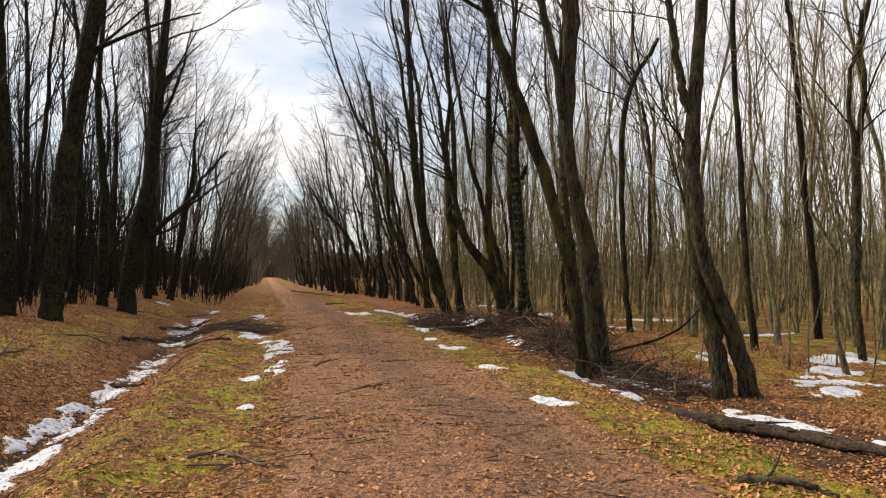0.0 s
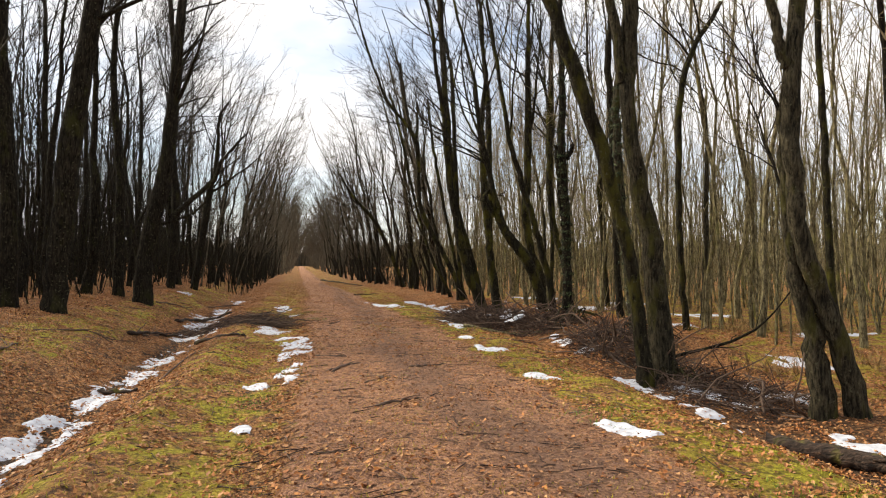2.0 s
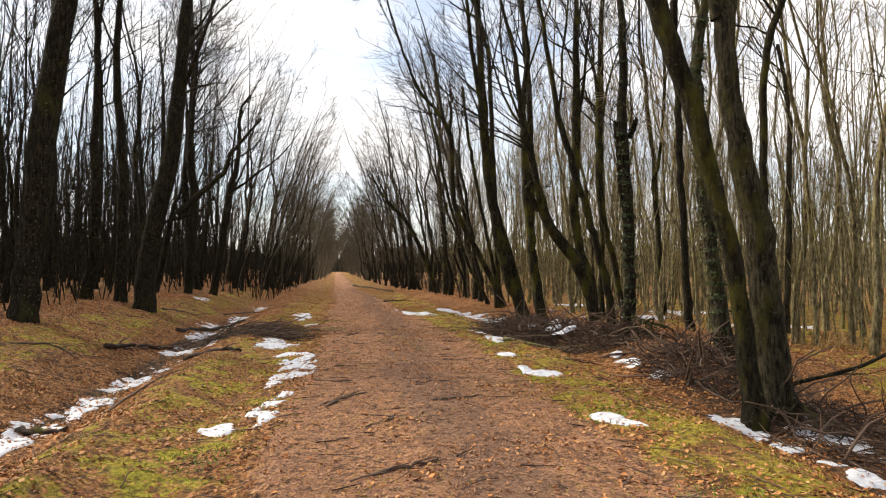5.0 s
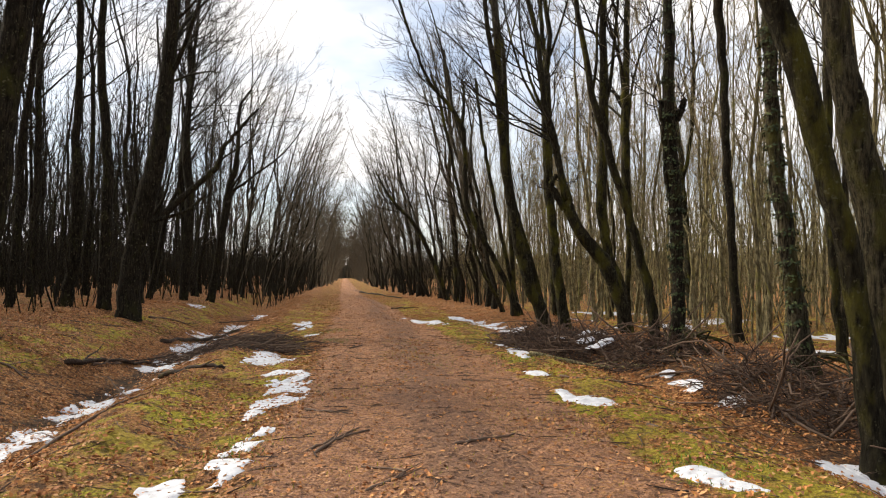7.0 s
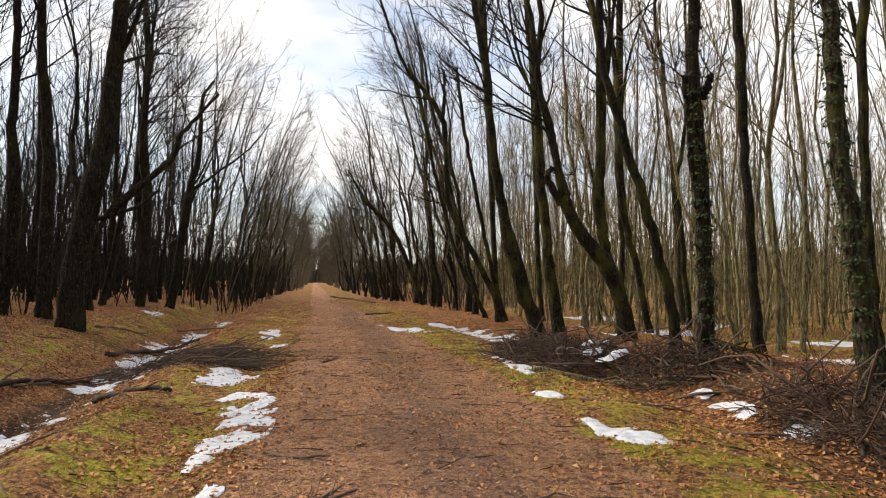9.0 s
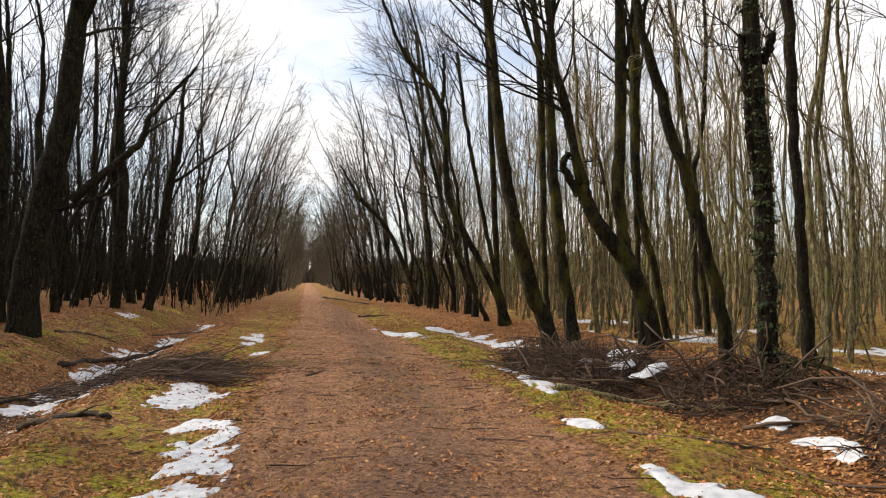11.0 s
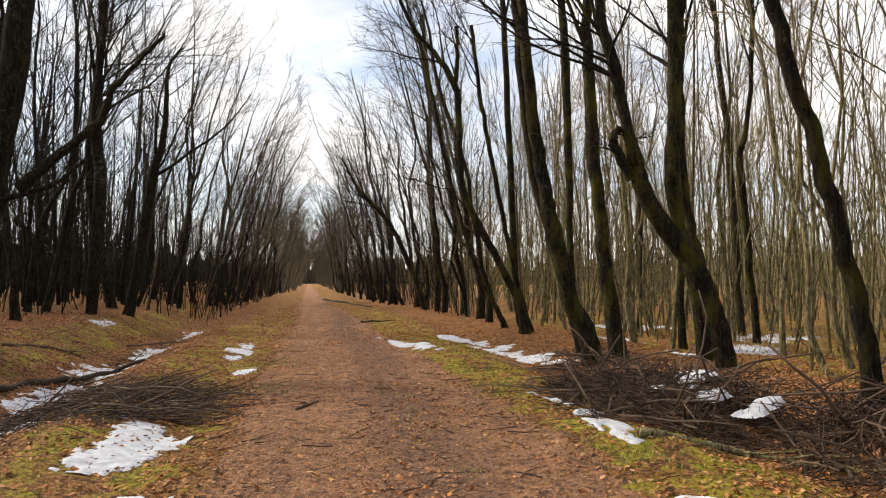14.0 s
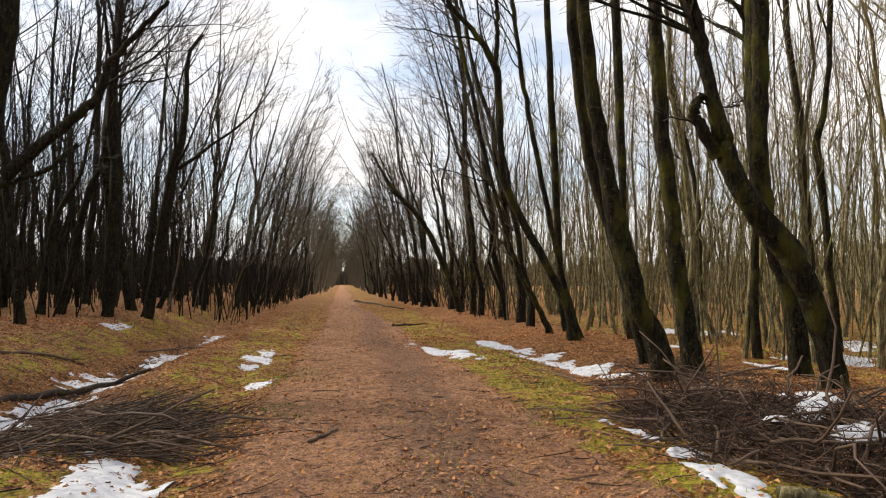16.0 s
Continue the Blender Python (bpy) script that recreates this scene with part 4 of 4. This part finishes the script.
def in_litter(x, y):
    r, m, w, _ = zones(x, y)
    clump = smooth(0.3, 0.7, fbm(x, y, 0.8, 33))
    return np.clip((1 - r) * (1 - 0.5 * m) * (0.25 + 0.75 * clump) + r * (0.07 + 0.30 * smooth(0.5, 0.72, fbm(x, y, 0.6, 35))), 0.02, 1)


NEAR = (-9, 12, 3.4, 34)
scatter("leaf_litter", "curled brown and orange dead leaves", LEAVES, 135000, NEAR, in_litter, (0.025, 0.066), "leaf", 51)
scatter("leaf_litter", "brown dead leaves along the far stretch of track", LEAVES, 26000, (-8, 9, 32, 62), in_litter, (0.04, 0.09), "leaf", 57)
scatter("wood_chips", "small bark chips trodden into the track", CHIPS, 60000, (-0.8, 4.2, 3.4, 30), lambda x, y: on_track(x, y) * (0.35 + 0.65 * vnoise(x, y, 0.5, 8)), (0.01, 0.042), "chip", 52, category="chips")
scatter("moss", "short yellow-green moss and grass", GRASS, 54000, (-6.5, 9, 3.4, 30), on_moss, (0.012, 0.038), "blade", 53, category="moss")


def grass_spots(x, y):
    """Fresh green tufts beside the track."""
    v = np.zeros_like(x)
    for cx, cy, r in ((-0.35, 10.4, 0.34), (-0.15, 12.6, 0.3), (3.55, 11.4, 0.35), (3.3, 8.6, 0.3), (3.7, 18.0, 0.4), (3.45, 21.6, 0.4), (3.7, 5.4, 0.5), (0.3, 22.5, 0.35), (3.9, 24.5, 0.6), (4.1, 27.5, 0.7), (-0.1, 26.0, 0.6), (2.2, 17.8, 0.12), (2.1, 20.5, 0.1)):
        v = np.maximum(v, np.exp(-((x - cx) ** 2 + ((y - cy) / 1.5) ** 2) / r ** 2))
    return v * (v > 0.15)


scatter("grass", "fresh green grass tufts beside the track", GREEN, 6500, (-1.2, 5, 4, 29), grass_spots, (0.02, 0.048), "blade", 54, category="grass")
scatter("dry_grass", "tan dead grass and stems under the trees", STRAW, 15000, (7.5, 22, 6, 34), lambda x, y: smooth(0.5, 0.75, fbm(x, y, 2.2, 44)), (0.08, 0.30), "blade", 55, category="grass")
scatter("dry_grass", "tan dead stems at the wood's edge", STRAW, 4500, (-12, -4.8, 12, 42), lambda x, y: smooth(0.45, 0.75, fbm(x, y, 1.8, 46)), (0.05, 0.2), "blade", 56, category="grass")


def snow_patch(x, y, rx, ry, seed, thick=0.016, ragged=0.85, skew=0.0, lift=0.0):
    """Thawing old snow with a lobed rim, lying on the ground; each island of it is a patch of its own."""
    step = min(0.045, max(0.024, min(rx, ry) / 9))
    wide = rx * 1.3 + abs(skew) * ry
    xs, ys = np.arange(x - wide, x + wide, step), np.arange(y - ry * 1.3, y + ry * 1.3, step * 1.4)
    X, Y = np.meshgrid(xs, ys)
    d = np.sqrt(((X - x + skew * (Y - y)) / rx) ** 2 + ((Y - y) / ry) ** 2)
    body = 0.74 - d ** 1.5 * 0.85 + ragged * 3.0 * (fbm(X + seed * 3.7, Y * 0.8, 0.30, seed) - 0.5) + 0.6 * (vnoise(X, Y, 0.09, seed + 4) - 0.5)
    h = thick * smooth(0.0, 0.4, body) * (0.7 + 0.6 * vnoise(X, Y, 0.16, seed + 2))
    Z = gz(X, Y) + lift + np.where(body > 0, h + 0.006, -0.012)
    n, m = X.shape
    live = np.maximum.reduce([body[:-1, :-1], body[1:, :-1], body[:-1, 1:], body[1:, 1:]]) > 0
    V = np.stack([X.ravel(), Y.ravel(), Z.ravel()], -1)
    where = "on the mossy verge" if -1.6 < x < 4.6 else ("along the ditch bottom" if x < 0 else "among brushwood and leaves")
    todo = {(int(i), int(j)) for i, j in np.argwhere(live)}
    while todo:
        island, edge = [], [todo.pop()]
        while edge:
            i, j = edge.pop()
            island.append(i * m + j)
            for a in (-1, 0, 1):
                for b in (-1, 0, 1):
                    if (i + a, j + b) in todo:
                        todo.discard((i + a, j + b))
                        edge.append((i + a, j + b))
        if len(island) < 9:
            continue
        i = np.array(island)
        q = np.stack([i, i + 1, i + m + 1, i + m], -1)
        used = np.unique(q)
        back = np.zeros(n * m, int)
        back[used] = np.arange(len(used))
        base = V[used].mean(0)
        base[2] = float(gz(base[0], base[1]))
        ob = new("snow_patch", mesh_of("snow_patch", V[used] - base, back[q], SNOW))
        ob.location = base
        tagged(ob, "thin ragged thawing snow " + where, "snow", "snow patches")


# on the verge to the right of the track
for k, (x, y, rx, ry) in enumerate(((3.31, 7.92, 0.14, 0.42), (3.5, 10.95, 0.15, 0.33), (3.54, 14.3, 0.20, 0.75), (3.64, 16.63, 0.13, 0.22), (3.85, 20.8, 0.16, 0.5), (3.06, 29.4, 0.3, 1.8), (4.85, 30.2, 0.45, 1.7), (5.1, 27.2, 0.4, 1.2), (5.53, 25.2, 0.2, 0.5))):
    snow_patch(x, y, rx, ry, 200 + k, skew=0.28)
snow_patch(3.92, 19.1, 0.19, 0.85, 219, skew=-0.14)
# among the brushwood and the trees
for k, (x, y, rx, ry) in enumerate(((5.33, 15.5, 0.16, 0.4), (5.5, 16.3, 0.13, 0.22), (5.52, 14.4, 0.22, 0.22), (5.34, 12.0, 0.24, 0.36), (6.28, 11.66, 0.26, 0.6), (7.42, 11.36, 0.24, 0.9), (5.6, 10.4, 0.2, 0.5))):
    snow_patch(x, y, rx, ry, 230 + k)
# pillows of snow carried by the heaped twigs
for k, (x, y, rx, ry) in enumerate(((6.3, 21.4, 0.26, 0.28), (5.38, 19.6, 0.19, 0.22), (5.3, 18.7, 0.24, 0.15), (5.6, 20.5, 0.15, 0.2), (5.0, 20.1, 0.10, 0.14))):
    snow_patch(x, y, rx, ry, 246 + k, 0.04, 0.8, lift=max(0.26 - float(gz(x, y)), 0.02))
# crumbs of snow left in the hollow
crumb_rng = np.random.default_rng(19)
for k in range(22):
    snow_patch(crumb_rng.uniform(5.3, 7.7), crumb_rng.uniform(8.9, 12.9), crumb_rng.uniform(0.07, 0.17), crumb_rng.uniform(0.09, 0.22), 700 + k, ragged=1.1)
# behind the fallen log and out in the open wood
for k, (x, y, rx, ry) in enumerate(((6.45, 8.15, 0.62, 0.62), (6.75, 6.5, 0.28, 0.35), (11.7, 12.7, 1.1, 0.5), (9.5, 10.5, 0.75, 0.6), (8.75, 9.3, 0.6, 0.35), (10.5, 11.6, 0.7, 0.4), (12.5, 11.2, 0.9, 0.3), (9.2, 13.2, 0.4, 0.5), (12.8, 16.5, 0.9, 0.5), (10.2, 20.5, 0.7, 0.9), (13.5, 24.0, 1.0, 0.9), (11.0, 27.5, 0.8, 0.9), (9.0, 31.0, 0.7, 1.0), (14.0, 31.0, 1.2, 1.0), (8.6, 25.6, 0.4, 0.6), (12.0, 36.0, 1.2, 1.3))):
    snow_patch(x, y, rx, ry, 260 + k, ragged=0.95)
# the wet strip to the left of the track
for k, (x, y, rx, ry) in enumerate(((-0.03, 15.4, 0.27, 1.4), (-0.05, 12.34, 0.15, 0.7), (-0.43, 11.6, 0.16, 0.24), (-0.7, 19.5, 0.36, 0.9), (-0.2, 17.2, 0.28, 0.36), (0.05, 13.2, 0.09, 0.13), (-0.84, 29.4, 0.27, 1.7), (-0.4, 9.0, 0.1, 0.18), (-0.35, 25.5, 0.2, 0.5))):
    snow_patch(x, y, rx, ry, 290 + k, 0.012, 1.15)
# the ditch
for k, (x, y, rx, ry) in enumerate(((-2.42, 7.4, 0.19, 1.3), (-2.78, 9.3, 0.14, 1.4), (-2.42, 9.9, 0.12, 1.2), (-2.6, 13.4, 0.27, 2.1), (-2.62, 16.6, 0.26, 1.7), (-2.85, 20.6, 0.3, 1.5), (-2.2, 20.9, 0.15, 0.8), (-3.1, 24.2, 0.4, 1.2), (-3.3, 27.8, 0.5, 1.2), (-3.35, 31.5, 0.3, 1.3), (-3.33, 36.5, 0.3, 1.2), (-5.3, 33.9, 0.28, 0.8))):
    snow_patch(x, y, rx, ry, 320 + k, 0.010, 1.2)


def stick(name, pts, radius, mat, seed, label, category, side=3, lift=0.0, group=""):
    """A fallen branch: a crooked stem with a few side shoots, following the ground."""
    rng = np.random.default_rng(seed)
    p = np.array([(x, y, float(gz(x, y)) + radius * 0.7 + lift + (0 if len(q) == 0 else q[0])) for x, y, *q in pts])
    n = 34 if radius > 0.1 else 12
    path = curve_through(p, n)
    path += rng.normal(0, radius * (0.08 if n > 12 else 0.35), path.shape)
    base = path[0].copy()
    rad = np.linspace(radius, radius * 0.5, n) * rng.uniform(0.85, 1.12, n)
    stem, shoots = Shape(), []
    if n > 12:
        # split and broken along the grain
        ridge = 1 + rng.normal(0, 0.16, 12)[None, :] + rng.normal(0, 0.10, (n, 12))
        stem.tube(path - base, rad[:, None] * ridge, 12, False)
        for _ in range(9):
            i = int(rng.integers(0, n - 8))
            off = rng.normal(0, radius * 0.75, 3)
            off[2] = abs(off[2]) * 0.9
            s = Shape()
            s.tube(path[i:i + 8] - base + off, np.linspace(0.022, 0.008, 8), 5)
            shoots.append(s)
    else:
        stem.tube(path - base, rad, 8 if radius > 0.03 else 6)
    for _ in range(side):
        i = int(rng.integers(2, n - 2))
        w = side_way(rng, path[i + 1] - path[i], rng.uniform(0.4, 0.8), (0, 0, 0.25))
        w[2] = abs(w[2]) * 0.4
        length = rng.uniform(0.25, 0.5) * np.linalg.norm(path[-1] - path[0])
        s = Shape()
        s.tube(offshoot(rng, path[i] - base, w, min(length, 0.9), 4, 0.0, 0.15), np.linspace(rad[i] * 0.5, 0.003, 4), 5, False)
        shoots.append(s)
    ob = new(name, stem.mesh(name, mat))
    ob.location = base
    for s in shoots:
        part("side_shoot", s.mesh("side_shoot", mat), ob)
    return tagged(ob, label, category, group)


stick("fallen_log", ((5.15, 8.5), (5.75, 7.95), (6.1, 7.3), (6.35, 6.1)), 0.115, ROTTEN, 401, "dark rotten log lying beside snow", "log", 2)
stick("fallen_log", ((3.35, 4.55), (3.55, 4.3), (3.75, 4.05)), 0.04, ROTTEN, 402, "short dark broken log on moss", "log", 1)
stick("fallen_log", ((-2.38, 18.5), (-1.65, 17.85), (-1.14, 17.68)), 0.05, ROTTEN, 403, "mossy dark log across the ditch's edge", "log", 1)
stick("fallen_log", ((-3.75, 18.2), (-3.6, 19.5), (-3.15, 20.7)), 0.05, ROTTEN, 404, "dark log along the ditch", "log", 2)
stick("fallen_log", ((-3.75, 23.6), (-3.4, 26.3), (-2.6, 27.6)), 0.07, ROTTEN, 405, "long dark log lying over the ditch", "log", 2)
stick("fallen_log", ((0.9, 68.0), (2.3, 61.0), (3.7, 51.5)), 0.075, ROTTEN, 406, "long log lying across the track's edge far ahead", "log", 3)
stick("fallen_log", ((2.4, 38.6), (3.0, 38.5), (3.7, 38.8)), 0.045, ROTTEN, 407, "dark log at the side of the track", "log", 3)
stick("fallen_log", ((-2.75, 12.6), (-2.5, 12.5), (-2.2, 12.55)), 0.05, ROTTEN, 408, "short black log in the snowy ditch", "log", 1)
for k, (pts, r) in enumerate((
        (((0.59, 12.17), (0.8, 12.64), (1.05, 12.92)), 0.016), (((1.75, 12.2), (2.04, 12.44), (2.37, 12.66)), 0.016), (((0.99, 11.11), (1.28, 11.5), (0.96, 11.77)), 0.013),
        (((0.37, 14.06), (0.88, 13.78)), 0.012), (((0.76, 20.84), (1.0, 21.32)), 0.02), (((-0.78, 6.52), (-0.5, 6.63), (-0.08, 6.02)), 0.022), (((-0.75, 6.3), (-0.4, 6.35), (-0.1, 6.2)), 0.012),
        (((-0.28, 5.82), (0.14, 5.52)), 0.012), (((1.01, 9.57), (1.54, 9.84)), 0.02), (((0.51, 12.24), (0.95, 13.0)), 0.014), (((-0.34, 22.47), (0.85, 21.2)), 0.02), (((-0.5, 22.36), (0.63, 21.66)), 0.018),
        (((0.34, 14.17), (0.61, 13.88), (0.88, 13.93)), 0.014), (((1.3, 5.6), (1.45, 5.3)), 0.008), (((0.3, 7.6), (0.75, 7.75)), 0.01), (((2.4, 16.2), (2.85, 16.1)), 0.012))):
    stick("stick", pts, r, BRUSH, 420 + k, "thin dark stick lying on the brown track", "stick", 2, group="sticks on the track")
for k, (pts, r) in enumerate((
        (((-4.33, 12.0), (-4.3, 12.9), (-4.41, 14.0)), 0.03), (((-5.05, 27.0), (-4.6, 27.9), (-4.18, 28.7)), 0.035), (((-3.64, 19.0), (-3.4, 20.2)), 0.03), (((-4.9, 16.0), (-4.2, 16.9), (-3.7, 16.8)), 0.025), (((-2.0, 12.9), (-1.9, 14.6), (-1.75, 15.4)), 0.018),
        (((-5.6, 23.0), (-4.6, 23.6)), 0.025), (((-6.5, 29.0), (-4.6, 29.8)), 0.03), (((-1.9, 10.4), (-1.8, 11.6)), 0.015), (((-4.0, 31.5), (-2.6, 32.4)), 0.03))):
    stick("fallen_branch", pts, r, BRUSH, 450 + k, "dark dead branch on leaf litter by the ditch", "branch", 3, group="branches by the ditch")
stick("fallen_branch", ((3.95, 18.5), (4.75, 18.3), (5.15, 17.7), (5.45, 16.8)), 0.045, BARK_PALE, 470, "pale bare branch lying on the moss", "branch", 2)
stick("fallen_branch", ((4.34, 26.1), (4.7, 25.4), (4.85, 23.8)), 0.02, BRUSH, 471, "black forked branch on the verge", "branch", 4)
stick("fallen_branch", ((5.25, 16.4), (5.7, 16.0), (6.2, 15.7)), 0.025, BRUSH, 472, "dark branch among brushwood", "branch", 3)
stick("fallen_branch", ((5.4, 14.5), (6.35, 15.0, 0.1), (7.4, 15.6, 0.3)), 0.025, BRUSH, 473, "dark branch leaning over brushwood", "branch", 3)
stick("fallen_branch", ((5.5, 13.6), (6.1, 14.4, 0.1), (6.6, 14.7, 0.45)), 0.02, BRUSH, 474, "dark branch propped on brushwood", "branch", 2)
stick("fallen_branch", ((6.5, 12.9, 0.2), (8.05, 13.0, 0.55), (9.1, 13.0, 1.5)), 0.03, BARK, 475, "dead branch resting on a tree's foot, tip raised", "branch", 4)
stick("fallen_branch", ((3.8, 16.0), (4.4, 15.5), (5.0, 15.6)), 0.018, BRUSH, 476, "thin dark branch on the moss", "branch", 3)
stick("fallen_branch", ((3.7, 12.8), (4.3, 12.2), (5.2, 12.3)), 0.02, BRUSH, 477, "dark branch on the mossy verge", "branch", 3)


def brush_pile(x, y, rx, ry, high, count, seed, label, along=None, longer=1.0):
    """A heap of dead twigs thrown together."""
    rng = np.random.default_rng(seed)
    base = np.array([x, y, float(gz(x, y))])
    heap, big = Shape(), []
    for k in range(count):
        a, d = rng.uniform(0, 6.28), math.sqrt(rng.random())
        px, py = x + math.cos(a) * d * rx, y + math.sin(a) * d * ry
        pz = float(gz(px, py)) + high * (1 - d * d) * rng.random() + 0.01
        thick = rng.random() < 0.045
        b = rng.uniform(0, 6.28) if along is None else along + rng.normal(0, 0.65)
        way = np.array([math.cos(b), math.sin(b), rng.normal(0.12, 0.36) / longer ** 2])
        length = rng.uniform(0.7, 1.5) if thick else rng.uniform(0.15, 0.62) * longer
        p = offshoot(rng, np.array([px, py, pz]) - base, way, length, 5, -0.03, 0.26 / longer)
        p[:, 2] = np.maximum(p[:, 2], gz(p[:, 0] + x, p[:, 1] + y) - base[2] + 0.006)
        r = rng.uniform(0.012, 0.022) if thick else rng.uniform(0.003, 0.0095)
        if thick:
            s = Shape()
            s.tube(p, np.linspace(r, r * 0.5, 5), 6)
            big.append(s)
        else:
            heap.tube(p, np.linspace(r, r * 0.45, 5), 4, False)
            if rng.random() < 0.6:
                w = offshoot(rng, p[2], side_way(rng, p[3] - p[2], 0.6), length * 0.4, 3, 0, 0.15)
                heap.tube(w, np.linspace(r * 0.6, 0.002, 3), 3, False)
    pile = new("brush_pile")
    pile.location = base
    tagged(part("tangle", heap.mesh("tangle", BRUSH), pile), kind="stuff")
    for s in big:
        part("branch", s.mesh("branch", BRUSH), pile)
    tagged(pile, label, "brushwood", "brushwood heaps")


brush_pile(5.05, 20.5, 1.1, 2.1, 0.42, 1900, 501, "tangled heap of dark dead twigs on the verge")
brush_pile(5.75, 17.5, 0.75, 1.0, 0.32, 720, 502, "tangled heap of dead twigs round tree feet")
brush_pile(6.0, 14.3, 0.8, 1.2, 0.28, 720, 503, "heap of dead twigs in the hollow")
brush_pile(6.5, 11.4, 1.0, 1.6, 0.24, 780, 504, "loose heap of dead twigs in the wet hollow")
brush_pile(-1.95, 21.5, 1.5, 1.3, 0.24, 800, 505, "heap of long cut twigs laid across the ditch", 0.25, 1.9)
brush_pile(5.6, 24.0, 0.8, 1.1, 0.2, 240, 506, "low heap of twigs at tree feet")


def root_tangle(x, y, reach, count, seed, label):
    """Bare roots and dead shoots that arch out of a tree's foot to the ground."""
    rng = np.random.default_rng(seed)
    base = np.array([x, y, float(gz(x, y))])
    tangle = new("root_tangle")
    tangle.location = base
    for _ in range(count):
        a = rng.uniform(math.pi, 2 * math.pi)
        d = reach * rng.uniform(0.5, 1.0)
        ex, ey = math.cos(a) * d, math.sin(a) * d
        foot = float(gz(x + ex, y + ey)) - base[2]
        bend = rng.normal(0, 0.12, 2)
        p = curve_through([(math.cos(a) * 0.12, math.sin(a) * 0.12, rng.uniform(0.15, 0.4)), (ex * 0.45 + bend[0], ey * 0.45 + bend[1], rng.uniform(0.16, 0.36)), (ex * 0.85 + bend[1], ey * 0.85, foot + 0.14), (ex, ey, foot)], 9)
        r = rng.uniform(0.010, 0.022)
        s = Shape()
        s.tube(p, np.linspace(r, r * 0.5, 9), 6)
        part("root", s.mesh("root", BARK_GREY), tangle)
    tagged(tangle, label, "roots", "roots at tree feet")


root_tangle(6.2, 17.3, 0.95, 16, 601, "bare grey roots and shoots arching from an ivied trunk")
root_tangle(6.85, 14.85, 0.9, 10, 602, "bare grey roots arching from a mossy trunk")
root_tangle(6.05, 12.2, 0.7, 8, 603, "dead shoots round a forked trunk's foot")


def litter_twigs(seed, count, area, label):
    """Loose twigs strewn over the ground, too many to count."""
    rng = np.random.default_rng(seed)
    s = Shape()
    made = 0
    while made < count:
        x, y = rng.uniform(area[0], area[1]), area[2] + (area[3] - area[2]) * rng.random() ** 1.3
        if area[0] < -1 and rng.random() < on_track(np.array([x]), np.array([y]))[0] * 0.75:
            continue
        b, length = rng.uniform(0, 6.28), rng.uniform(0.08, 0.42)
        p = offshoot(rng, np.array([x, y, 0.0]), np.array([math.cos(b), math.sin(b), 0]), length, 4, 0, 0.2)
        r = rng.uniform(0.0025, 0.007)
        p[:, 2] = gz(p[:, 0], p[:, 1]) + r + 0.006
        s.tube(p, np.linspace(r, r * 0.5, 4), 4, False)
        made += 1
    tagged(new("twig_litter", s.mesh("twig_litter", BRUSH)), label, "twigs", kind="stuff")


litter_twigs(61, 2700, (-7, 8.5, 3.6, 30), "thin dark fallen twigs strewn on moss and litter")
litter_twigs(62, 220, (0.0, 3.4, 3.6, 24), "short broken twigs lying on the track")
